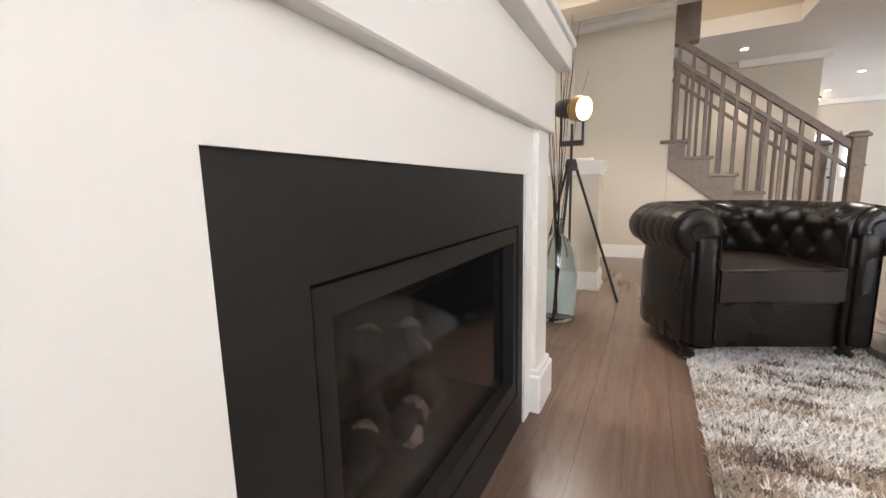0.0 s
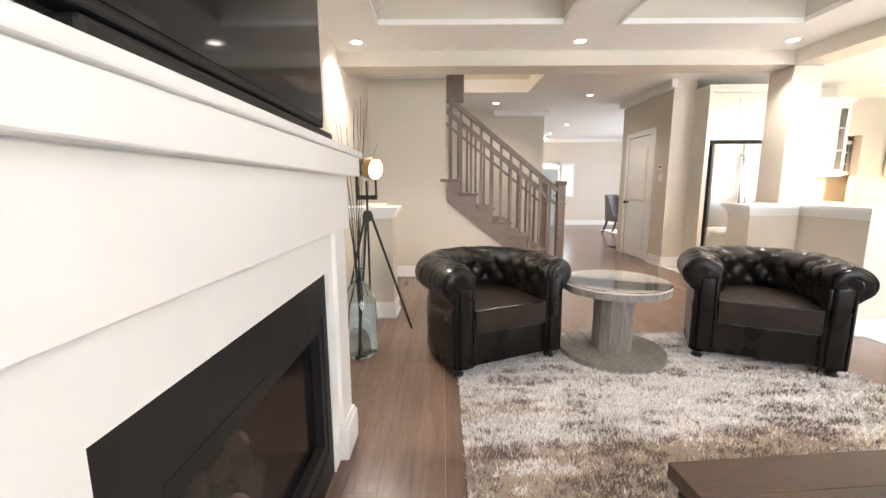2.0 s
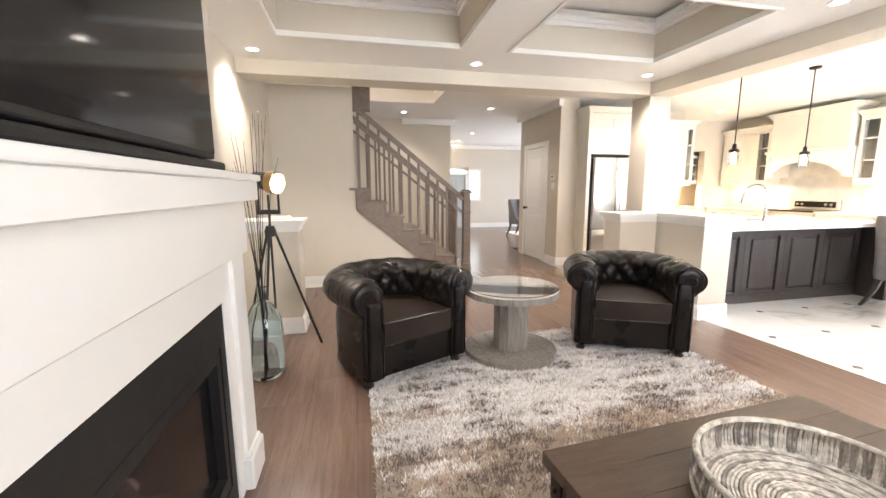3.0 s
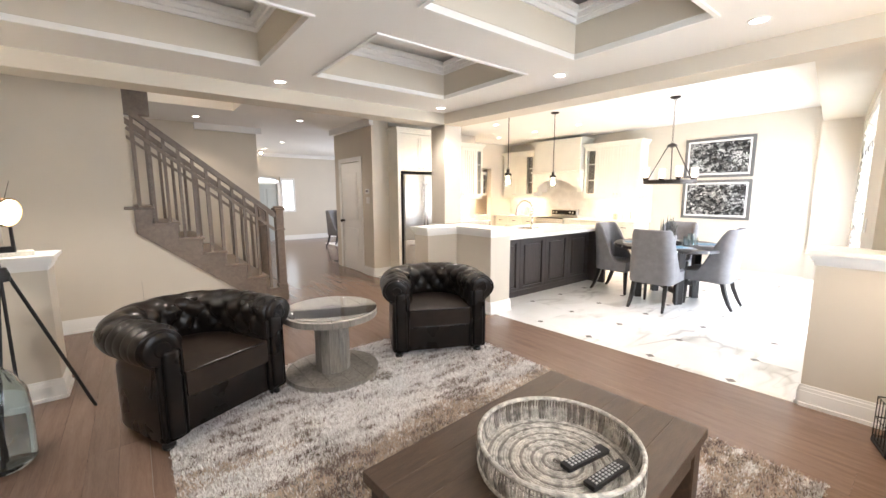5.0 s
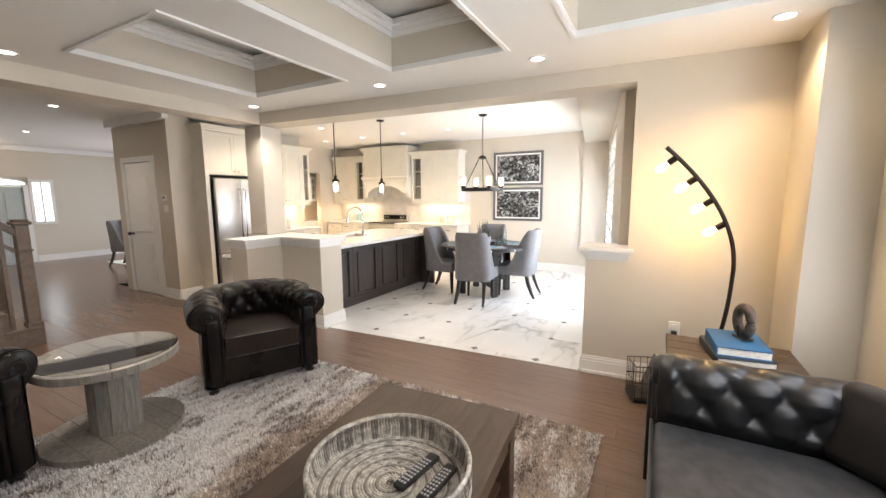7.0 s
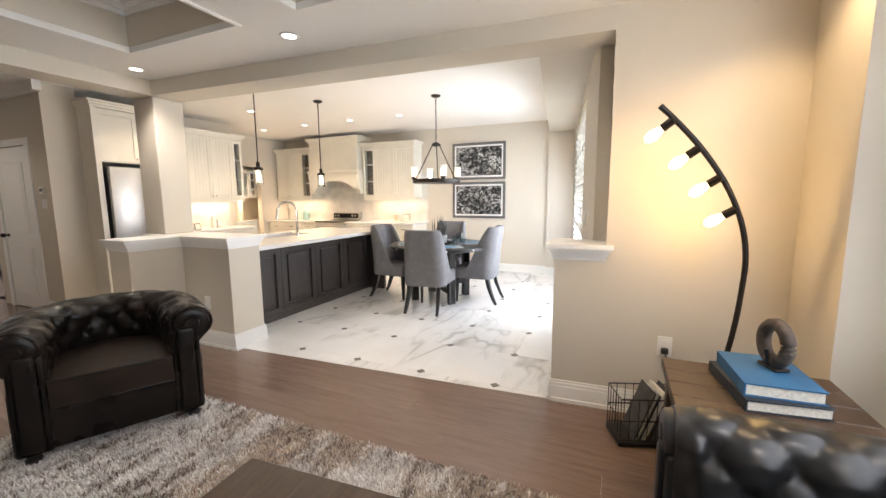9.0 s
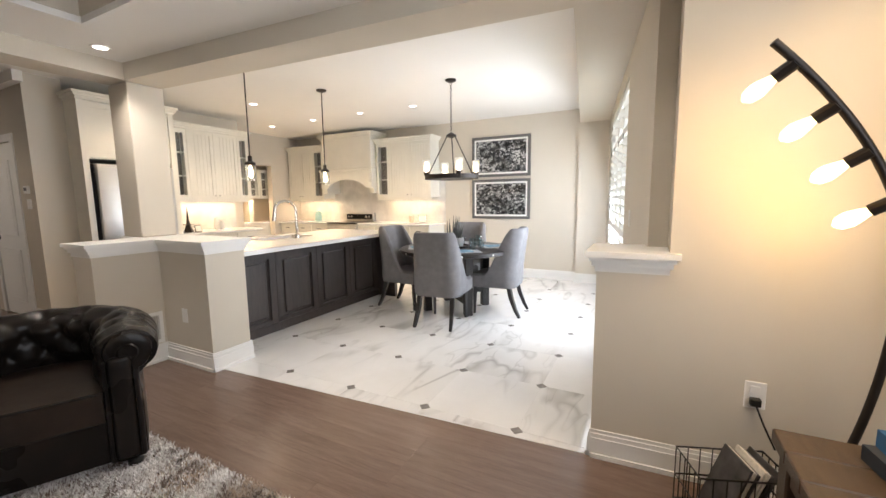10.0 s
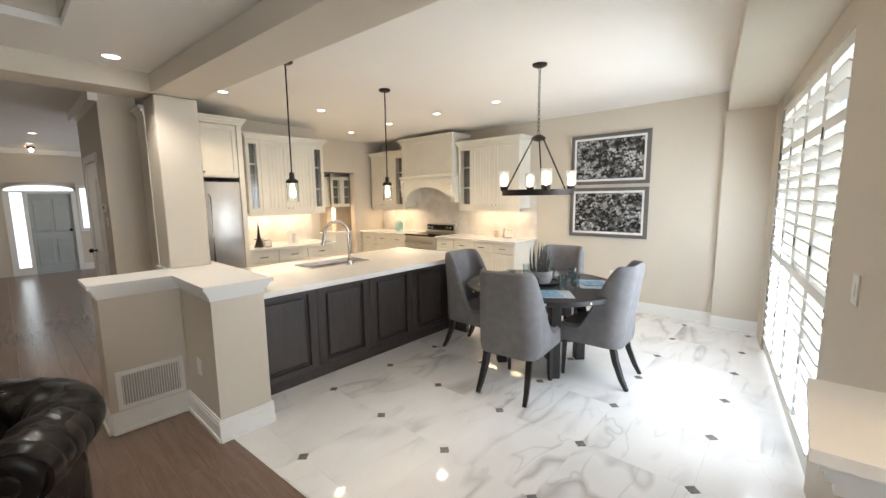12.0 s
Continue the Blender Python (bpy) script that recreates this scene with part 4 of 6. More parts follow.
part("stand", join(box(-0.05, -0.03, 0, 0.05, 0.03, 0.012, 0.003), tube([(0, 0.02, 0.01), (0, 0.035, 0.08)], 0.008)), BLACK, orn)
bkt = thing("wire_basket", "black wire magazine basket on the floor", "basket", pose(3.333, -0.984, 0.0, 0, 0, 110))
for z in (0.04, 0.155, 0.28):
    part("hoop", tube([(-0.17, -0.10, z), (0.17, -0.10, z), (0.17, 0.10, z), (-0.17, 0.10, z), (-0.17, -0.10, z)], 0.004, 6), BLACK, bkt)
for i in range(8):
    x = -0.17 + i * 0.34 / 7
    for y in (-0.10, 0.10):
        part("wire", tube([(x, y, 0.008), (x, y, 0.28)], 0.0025, 5), BLACK, bkt)
for i in range(1, 5):
    for x in (-0.17, 0.17):
        part("wire", tube([(x, -0.10 + i * 0.04, 0.008), (x, -0.10 + i * 0.04, 0.28)], 0.0025, 5), BLACK, bkt)
part("base", box(-0.175, -0.105, 0.0, 0.175, 0.105, 0.03, 0.006), BLACK, bkt)
SLEEVE = plain("record_sleeve", (0.06, 0.055, 0.055), 0.4, vary=0.7, scale=12)
for i in range(7):
    mg = thing("magazine", "thin magazine leaning in the wire basket", "magazine", pose(3.333, -0.984, 0.032, 0, 0, 20) @ pose(0, 0.085 - i * 0.014, 0, 20 + i * 0.4), "magazines in the basket")
    part("paper", box(-0.088, -0.004, 0, 0.088, 0.004, 0.30 - (i % 3) * 0.008), (SLEEVE, PAGES, SLEEVE, PAGES, PAGES, SLEEVE, SLEEVE)[i], mg)

lamp = thing("arc_floor_lamp", "dark bronze arc floor lamp with four bare bulbs, lit", "floor lamp", pose(3.42, -1.29, 0))
part("base", lathe([(0.0, 0.0), (0.12, 0.0), (0.125, 0.01), (0.11, 0.022), (0.02, 0.03), (0, 0.03)], 32), IRON, lamp, "", True)


def pole_at(z):
    """The pole bulges towards the sofa and leans into the room at its top."""
    y = -0.11 + (0.66 * (z - 1.0) ** 2 if z > 1.0 else 0.18 * (z - 1.0) ** 2)
    return Vector((-0.06 * min(1.0, z) - 0.235 * max(0.0, (z - 0.9) / 0.92) ** 1.4, y, z))


part("arc_pole", tube([pole_at(0.02 + 1.80 * i / 40) for i in range(41)], 0.0135, 10), IRON, lamp, "curved bronze pole", True)
for z in (1.757, 1.624, 1.483, 1.328):
    p = pole_at(z)
    d = Vector((0.075, 0.12, -0.09)).normalized()
    part("socket", tube([p, p + d * 0.062], 0.021, 12), IRON, lamp, "bronze lamp socket")
    part("bulb", tube([p + d * 0.062, p + d * 0.085, p + d * 0.12, p + d * 0.15, p + d * 0.165], [0.012, 0.02, 0.028, 0.022, 0.006], 14), ARCBULB, lamp, "glowing clear bulb", True)
    pt = new("arc_bulb_light", bpy.data.lights.new("arc_bulb_light", "POINT"))
    pt.data.energy, pt.data.color, pt.data.shadow_soft_size = 2.3, (1.0, 0.60, 0.18), 0.02
    pt.matrix_world = Matrix.Translation(Vector((3.42, -1.29, 0)) + p + d * 0.19)

# ---- spotlight tripod, bottle with branches ----
tp = thing("tripod_lamp", "black tripod floor lamp with brass-rimmed spotlight head, lit", "floor lamp", pose(-0.63, 2.47, 0))
for a in (25, 145, 265):
    c, s_ = math.cos(radians(a)), math.sin(radians(a))
    part("leg", tube([(0.03 * c, 0.03 * s_, 1.0), (0.36 * c, 0.36 * s_, 0.0)], 0.010, 8), BLACK, tp, "thin black tripod leg")
part("column", tube([(0, 0, 0.35), (0, 0, 1.28)], 0.009, 8), BLACK, tp)
part("hub", lathe([(0.0, 0.96), (0.04, 0.96), (0.045, 1.0), (0.03, 1.04), (0, 1.04)], 16), BLACK, tp, "", True)
part("yoke", join(box(-0.08, -0.012, 1.16, -0.066, 0.012, 1.40), box(0.066, -0.012, 1.16, 0.08, 0.012, 1.40), box(-0.08, -0.02, 1.13, 0.08, 0.02, 1.165)), BLACK, tp)
BRASS = plain("aged_brass", (0.40, 0.28, 0.13), 0.3, 1.0, 0.15, 8)
hm = pose(0, 0, 1.38) @ pose(0, 0, 0, 99, 0, 58)
part("head", moved(lathe([(0.0, -0.14), (0.04, -0.14), (0.06, -0.11), (0.07, 0.0), (0.072, 0.07), (0.0, 0.07)], 24), hm), BLACK, tp, "", True)
part("rim", moved(lathe([(0.072, 0.02), (0.084, 0.03), (0.086, 0.10), (0.078, 0.104), (0.074, 0.08), (0.074, 0.02)], 28), hm), BRASS, tp, "polished brass rim", True)
part("lens", moved(lathe([(0.0, 0.088), (0.072, 0.088), (0.072, 0.08), (0, 0.08)], 28), hm), SPOTLENS, tp, "glowing lens")
bt = thing("glass_bottle", "tall blue-green glass demijohn on the floor with bare branches", "vase", pose(-0.64, 2.08, 0))
part("bottle", lathe([(0.0, 0.0), (0.10, 0.0), (0.125, 0.03), (0.13, 0.3), (0.12, 0.42), (0.07, 0.52), (0.03, 0.56), (0.028, 0.64), (0.036, 0.65), (0.028, 0.652), (0.022, 0.56), (0.062, 0.515), (0.112, 0.415), (0.122, 0.3), (0.117, 0.035), (0.0, 0.012)], 36), BLUEGLASS, bt, "", True)
random.seed(9)
for i in range(14):
    a, sp_ = random.uniform(0, 6.28), random.uniform(0.05, 0.2)
    h = random.uniform(1.45, 1.85)
    pts = [(0.01 * math.cos(a), 0.01 * math.sin(a), 0.05)]
    for k in range(1, 8):
        t = k / 7
        pts.append((sp_ * t * t * math.cos(a) + random.uniform(-0.012, 0.012) * t, sp_ * t * t * math.sin(a) + random.uniform(-0.012, 0.012) * t, 0.05 + (h - 0.05) * t))
    part("branch", tube(pts, [0.004 * (1 - 0.7 * k / 7) for k in range(8)], 5), IRON, bt, "thin bare branch")
bk1 = thing("book", "small cream book lying on the half wall ledge", "book", pose(-0.66, 3.05, 1.048, 0, 0, 10))
part("cover", box(-0.1, -0.07, 0, 0.1, 0.07, 0.03, 0.003), PAGES, bk1)

# ---- kitchen ----
KNOB = CHROME


def shaker(parent, x0, x1, z0, z1, y, knob=None, mat=CAB, grooves=True, handle=None):
    """A cabinet door with frame and grooved panel, its front at y, looking along -y."""
    d = part("door", join(box(x0 + 0.002, y, z0 + 0.002, x0 + 0.055, y + 0.02, z1 - 0.002), box(x1 - 0.055, y, z0 + 0.002, x1 - 0.002, y + 0.02, z1 - 0.002), box(x0 + 0.055, y, z0 + 0.002, x1 - 0.055, y + 0.02, z0 + 0.06), box(x0 + 0.055, y, z1 - 0.06, x1 - 0.055, y + 0.02, z1 - 0.002)), mat, parent)
    w = x1 - x0 - 0.11
    n = max(2, int(w / 0.055)) if grooves else 1
    for i in range(n):
        part("panel", box(x0 + 0.055 + i * w / n + 0.0006, y + 0.008, z0 + 0.06, x0 + 0.055 + (i + 1) * w / n - 0.0006, y + 0.019, z1 - 0.06, 0.002), mat, d)
    if knob:
        part("handle", join(ball(0.012, (knob, y - 0.02, z0 + 0.05 if z0 > 1.2 else z1 - 0.05), 1, 1, 1, 10, 8), tube([(knob, y - 0.015, z0 + 0.05 if z0 > 1.2 else z1 - 0.05), (knob, y + 0.002, z0 + 0.05 if z0 > 1.2 else z1 - 0.05)], 0.005)), KNOB, d, "dark metal knob")
    if handle:
        part("handle", tube([(handle - 0.05, y - 0.022, (z0 + z1) / 2), (handle + 0.05, y - 0.022, (z0 + z1) / 2)], 0.006), IRON, d, "dark bar pull")
    return d


# shade behind the glazed doors, put into a dark colour
SHADOWY = plain("cabinet_inside_shade", (0.16, 0.145, 0.12), 0.8)


def glazed(parent, x0, x1, z0, z1, y):
    d = part("door", join(box(x0, y, z0, x0 + 0.045, y + 0.02, z1), box(x1 - 0.045, y, z0, x1, y + 0.02, z1), box(x0 + 0.045, y, z0, x1 - 0.045, y + 0.02, z0 + 0.06), box(x0 + 0.045, y, z1 - 0.06, x1 - 0.045, y + 0.02, z1)), CAB, parent, "glazed cabinet door")
    # this dark sheet paints the cabinet's inner shade
    part("inside", box(x0 + 0.04, y + 0.10, z0 + 0.05, x1 - 0.04, y + 0.11, z1 - 0.05), SHADOWY, d, "dark sheet standing for the shade inside the cabinet")
    for k in (1, 2):
        z = z0 + (z1 - z0) * k / 3
        part("shelf", box(x0 + 0.04, y + 0.012, z - 0.009, x1 - 0.04, y + 0.1, z + 0.009), CAB, d)
    g = part("pane", box(x0 + 0.045, y + 0.008, z0 + 0.06, x1 - 0.045, y + 0.011, z1 - 0.06), CLEAR, d)
    g.visible_shadow = False


def crown(parent, x0, x1, y0, y1, z):
    part("crown", join(box(x0 - 0.01, y0 - 0.015, z, x1 + 0.01, y1, z + 0.03), box(x0 - 0.03, y0 - 0.035, z + 0.03, x1 + 0.03, y1, z + 0.06), box(x0 - 0.05, y0 - 0.055, z + 0.06, x1 + 0.05, y1, z + 0.085)), CAB, parent, "stepped crown moulding")


def upper(label, m, w, cells, z0=1.40, z1=2.42, depth=0.33):
    """A wall cabinet along x from 0 to w; cells: (share, 'g' glazed or 'd' door)."""
    c = thing("wall_cabinet", label, "cabinet", m, "kitchen wall cabinets")
    bms = []
    for a, b, k in cells:
        if k == "d":
            bms.append(box(a, 0.02, z0, b, depth, z1))
        else:
            bms += [box(a, 0.125, z0, b, depth, z1), box(a, 0.02, z0, b, 0.125, z0 + 0.02), box(a, 0.02, z1 - 0.02, b, 0.125, z1), box(a, 0.02, z0 + 0.02, a + 0.018, 0.125, z1 - 0.02), box(b - 0.018, 0.02, z0 + 0.02, b, 0.125, z1 - 0.02)]
    part("body", join(*bms), CAB, c)
    for i, (a, b, k) in enumerate(cells):
        if k == "g":
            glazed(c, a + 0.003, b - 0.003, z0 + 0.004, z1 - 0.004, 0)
        else:
            m2 = (a + b) / 2
            shaker(c, a, m2, z0, z1, 0, m2 - 0.035)
            shaker(c, m2, b, z0, z1, 0, m2 + 0.035)
    crown(c, 0, w, 0.0, depth, z1)
    part("light_rail", box(0, 0.01, z0 - 0.045, w, 0.03, z0), CAB, c)
    return c


upper("cream wall cabinet with grooved doors and glazed ends", pose(4.86, 5.40, 0), 1.2, [(0.0, 0.2, "g"), (0.2, 1.0, "d"), (1.0, 1.2, "g")])
upper("cream wall cabinet beside the range hood, one glazed door", pose(FAR_X - 0.34, 4.06, 0, 0, 0, -90), 1.19, [(0.0, 0.29, "g"), (0.29, 1.19, "d")])
upper("cream corner wall cabinet beside the range hood", pose(FAR_X - 0.34, 6.44, 0, 0, 0, -90), 1.0, [(0.0, 0.72, "d"), (0.72, 1.0, "g")])


def lower(label, m, w, drawers, depth=0.6):
    c = thing("base_cabinet", label, "cabinet", m, "kitchen base cabinets")
    part("body", box(0, 0.02, 0.10, w, depth, 0.88), CAB, c)
    part("toe_kick", box(0, 0.07, 0, w, depth, 0.10), CAB, c)
    n = max(1, round(w / 0.42))
    for i in range(n):
        a, b = i * w / n, (i + 1) * w / n
        part("drawer", box(a + 0.004, 0, 0.72, b - 0.004, 0.02, 0.865, 0.004), CAB, c)
        part("handle", tube([((a + b) / 2 - 0.055, -0.025, 0.795), ((a + b) / 2 + 0.055, -0.025, 0.795)], 0.006), IRON, c, "dark bar pull")
        if drawers:
            for z in (0.42, 0.12):
                part("drawer", box(a + 0.004, 0, z, b - 0.004, 0.02, z + 0.285, 0.004), CAB, c)
        else:
            shaker(c, a, b, 0.12, 0.71, 0, b - 0.04 if i % 2 == 0 else a + 0.04)
    return c


lower("cream base cabinet with drawers and dark pulls", pose(4.66, 5.10, 0), 1.32, True, 0.62)
lower("cream base cabinet beside the range", pose(FAR_X - 0.62, 4.345, 0, 0, 0, -90), 1.575, False)
lower("cream base cabinet in the kitchen corner", pose(FAR_X - 0.62, 6.46, 0, 0, 0, -90), 1.34, False)
solid("worktop", box(4.65, 5.06, 0.885, 5.99, 5.735, 0.92, 0.004), QUARTZ, "white quartz worktop on the back cabinets", "worktop")
solid("worktop", box(FAR_X - 0.65, 2.74, 0.885, FAR_X - 0.002, 4.345, 0.92, 0.004), QUARTZ, "white quartz worktop beside the range", "worktop")
solid("worktop", box(FAR_X - 0.65, 5.12, 0.885, FAR_X - 0.002, 6.49, 0.92, 0.004), QUARTZ, "white quartz worktop in the kitchen corner", "worktop")
SPLASH = plain("pale_marble_splashback", (0.68, 0.66, 0.62), 0.2, vary=0.12, scale=5)
solid("splashback_back", box(4.65, 5.73, 0.92, 5.99, 5.738, 1.40), SPLASH, "pale marble splashback", "splashback", "structure")
solid("splashback_far", box(FAR_X - 0.01, 2.74, 0.92, FAR_X - 0.002, 6.49, 1.90), SPLASH, "pale marble splashback behind the range", "splashback", "structure")

# fridge with its housing
fh = thing("fridge_housing", "cream tall panel and cabinet above the fridge", "cabinet", pose(3.66, 4.98, 0))
part("side_panel", box(0.0, 0.0, 0, 0.06, 0.75, 2.50), CAB, fh)
part("side_panel", box(0.94, 0.0, 0, 1.0, 0.75, 2.50), CAB, fh)
part("body", box(0.06, 0.04, 1.86, 0.94, 0.75, 2.50), CAB, fh)
shaker(fh, 0.06, 0.50, 1.87, 2.49, 0.02, 0.46, CAB, False)
shaker(fh, 0.50, 0.94, 1.87, 2.49, 0.02, 0.54, CAB, False)
crown(fh, 0, 1.0, 0, 0.75, 2.50)
BRUSHED = plain("brushed_fridge_steel", (0.60, 0.59, 0.57), 0.40, 1.0, 0.10, 3, 200, 0.05)
fr = thing("fridge", "stainless steel french-door fridge with bottom freezer", "fridge", pose(3.75, 4.98, 0))
part("case", box(0.0, 0.0, 0.02, 0.82, 0.70, 1.81), FRIDGE_SIDE, fr, "dark grey fridge case")
for a, b, hx in ((0.003, 0.408, 0.37), (0.412, 0.817, 0.45)):
    d = part("door", box(a, -0.07, 0.66, b, -0.005, 1.80, 0.012, 2), BRUSHED, fr, "brushed steel door", True)
    part("handle", tube([(hx, -0.075, 0.80), (hx, -0.12, 0.83), (hx, -0.12, 1.62), (hx, -0.075, 1.65)], 0.012, 10), CHROME, d, "long steel handle", True)
d = part("freezer_drawer", box(0.003, -0.07, 0.06, 0.817, -0.005, 0.65, 0.012, 2), BRUSHED, fr, "brushed steel freezer drawer", True)
part("handle", tube([(0.10, -0.075, 0.57), (0.13, -0.12, 0.57), (0.69, -0.12, 0.57), (0.72, -0.075, 0.57)], 0.012, 10), CHROME, d, "", True)

# range and hood
rg = thing("range", "stainless steel electric range with black glass top", "stove", pose(FAR_X - 0.66, 5.11, 0, 0, 0, -90))
part("body", box(0.0, 0.03, 0.05, 0.755, 0.63, 0.90), STEEL, rg)
part("cooktop", box(0.0, 0.0, 0.90, 0.755, 0.60, 0.925, 0.006), SCREEN, rg, "black glass cooktop")
part("control_back", box(0.0, 0.58, 0.925, 0.755, 0.645, 1.10, 0.008), STEEL, rg)
part("display", box(0.05, 0.572, 0.97, 0.705, 0.581, 1.07), SCREEN, rg, "black control panel")
for x in (0.1, 0.18, 0.56, 0.64):
    part("knob", moved(lathe([(0, 0), (0.022, 0), (0.018, 0.02), (0, 0.02)], 14), pose(x, 0.572, 1.02, 90, 0, 0)), STEEL, rg, "", True)
od = part("oven_door", box(0.005, 0.0, 0.22, 0.75, 0.03, 0.84, 0.008), STEEL, rg)
part("window", box(0.10, -0.004, 0.36, 0.655, 0.002, 0.68), SCREEN, od, "black oven window")
part("handle", tube([(0.06, 0.0, 0.78), (0.06, -0.05, 0.78), (0.695, -0.05, 0.78), (0.695, 0.0, 0.78)], 0.012, 10), CHROME, od, "", True)
part("drawer", box(0.005, 0.005, 0.06, 0.75, 0.03, 0.21, 0.006), STEEL, rg)
hd = thing("range_hood", "cream mantel range hood with corbels above the stove", "range hood", pose(FAR_X - 0.46, 5.385, 0, 0, 0, -90))
part("chimney", box(0.03, 0.02, 1.98, 1.27, 0.455, 2.56), CAB, hd)
part("crown", join(box(0.01, 0.0, 2.56, 1.29, 0.455, 2.60), box(-0.02, -0.03, 2.60, 1.32, 0.455, 2.635), box(-0.04, -0.05, 2.635, 1.34, 0.455, 2.66)), CAB, hd)
part("mantel", join(box(-0.02, -0.05, 1.93, 1.32, 0.455, 1.98, 0.01), box(0.0, -0.02, 1.885, 1.30, 0.455, 1.93)), CAB, hd)
arch = []


def valance_low(x):
    u = (x - 0.65) / 0.47
    return 1.60 + (0.17 * (1 - u * u) ** 0.6 if abs(u) < 1 else 0.0)


for k in range(26):
    xa, xb = 1.30 * k / 26, 1.30 * (k + 1) / 26
    bm = box(xa, 0.0, 0.0, xb, 0.05, 1.885)
    for v in bm.verts:
        if v.co.z < 1:
            v.co.z = valance_low(v.co.x)
    arch.append(bm)
arch = join(*arch)
bmesh.ops.remove_doubles(arch, verts=arch.verts, dist=1e-4)
part("arched_valance", arch, CAB, hd, "arched cream valance")
for x in (0.0, 1.20):
    part("side", box(x, 0.05, 1.50, x + 0.10, 0.455, 1.885), CAB, hd)
    part("corbel", join(box(x + 0.01, -0.04, 1.80, x + 0.09, 0.0, 1.885, 0.012), box(x + 0.015, -0.028, 1.70, x + 0.085, 0.0, 1.80, 0.012), box(x + 0.02, -0.016, 1.62, x + 0.08, 0.0, 1.70, 0.008)), CAB, hd, "carved corbel")

# island
isl = thing("island", "dark stained kitchen island with panelled front", "kitchen island", pose(3.70, 2.78, 0))
part("body", box(0.0, 0.012, 0.0, 2.38, 0.86, 0.88), ISLAND, isl)
for i in range(4):
    x0 = 0.03 + i * 0.575
    f = part("front_frame", join(box(x0, -0.012, 0.03, x0 + 0.075, 0.012, 0.86), box(x0 + 0.495, -0.012, 0.03, x0 + 0.57, 0.012, 0.86), box(x0 + 0.075, -0.012, 0.03, x0 + 0.495, 0.012, 0.13), box(x0 + 0.075, -0.012, 0.77, x0 + 0.495, 0.012, 0.86)), ISLAND, isl)
    part("raised_panel", box(x0 + 0.105, -0.008, 0.16, x0 + 0.465, 0.013, 0.74, 0.016, 2), ISLAND, f)
part("plinth", box(0.0, -0.022, 0.0, 2.38, 0.012, 0.09, 0.004), ISLAND, isl)
part("end_panel", box(2.34, -0.30, 0.0, 2.40, 0.86, 0.88, 0.004), ISLAND, isl, "dark end panel below the overhang")
wt = thing("island_worktop", "white quartz island worktop with undermount sink", "worktop", pose(3.70, 2.46, 0.88))
part("slab", join(box(-0.005, 0.0, 0, 2.43, 0.62, 0.042), box(-0.005, 0.62, 0, 0.75, 1.0, 0.042), box(1.45, 0.62, 0, 2.43, 1.0, 0.042), box(-0.005, 1.0, 0, 2.43, 1.20, 0.042)), QUARTZ, wt)
sink = thing("sink", "stainless steel double undermount sink in the island", "sink", pose(4.45, 3.08, 0.68))
for x0, x1 in ((0.0, 0.34), (0.36, 0.70)):
    part("basin", join(box(x0, 0, 0, x1, 0.38, 0.01), box(x0, 0, 0.01, x0 + 0.008, 0.38, 0.2), box(x1 - 0.008, 0, 0.01, x1, 0.38, 0.2), box(x0 + 0.008, 0, 0.01, x1 - 0.008, 0.008, 0.2), box(x0 + 0.008, 0.372, 0.01, x1 - 0.008, 0.38, 0.2)), STEEL, sink)
tap = thing("faucet", "brushed nickel gooseneck kitchen faucet on the island", "faucet", pose(4.82, 3.00, 0.922, 0, 0, 150))
neck = [(0, 0, 0), (0, 0, 0.32)] + [(0.115 - 0.115 * math.cos(math.pi * k / 10), 0, 0.32 + 0.115 * math.sin(math.pi * k / 10)) for k in range(1, 10)] + [(0.235, 0, 0.28), (0.245, 0, 0.21)]
part("neck", tube(neck, [0.016] * 10 + [0.016, 0.018, 0.022], 12), CHROME, tap, "", True)
part("base", lathe([(0, 0), (0.03, 0), (0.028, 0.02), (0.02, 0.06), (0, 0.06)], 18), CHROME, tap, "", True)
part("lever", tube([(0, 0.015, 0.05), (0, 0.05, 0.06), (0, 0.07, 0.12)], 0.007), CHROME, tap)

# pantry beyond the opening
pc = thing("pantry_cabinet", "cream pantry cabinet with wine lattice and glazed doors", "cabinet", pose(6.70, 6.68, 0))
part("body", box(0.0, 0.13, 1.42, 1.05, 0.345, 2.02), CAB, pc)
part("counter_cabinet", box(0.0, 0.0, 0.0, 1.05, 0.345, 0.88), CAB, pc)
for x0, x1 in ((0.30, 0.55), (0.56, 0.81)):
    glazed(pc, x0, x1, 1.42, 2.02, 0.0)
for i in range(5):
    for s in (-1, 1):
        z = 1.46 + i * 0.13
        part("lattice", tube([(0.05, 0.06, z), (0.28, 0.06, z + s * 0.13 + (0.0 if s > 0 else 0.13))], 0.008, 6, True), CAB, pc)
part("counter", box(0.0, -0.02, 0.88, 1.05, 0.345, 0.92), QUARTZ, pc, "white quartz counter")
for i in range(3):
    part("drawer", box(0.02 + i * 0.34, -0.012, 0.70, 0.34 + i * 0.34, 0.0, 0.86, 0.004), CAB, pc)

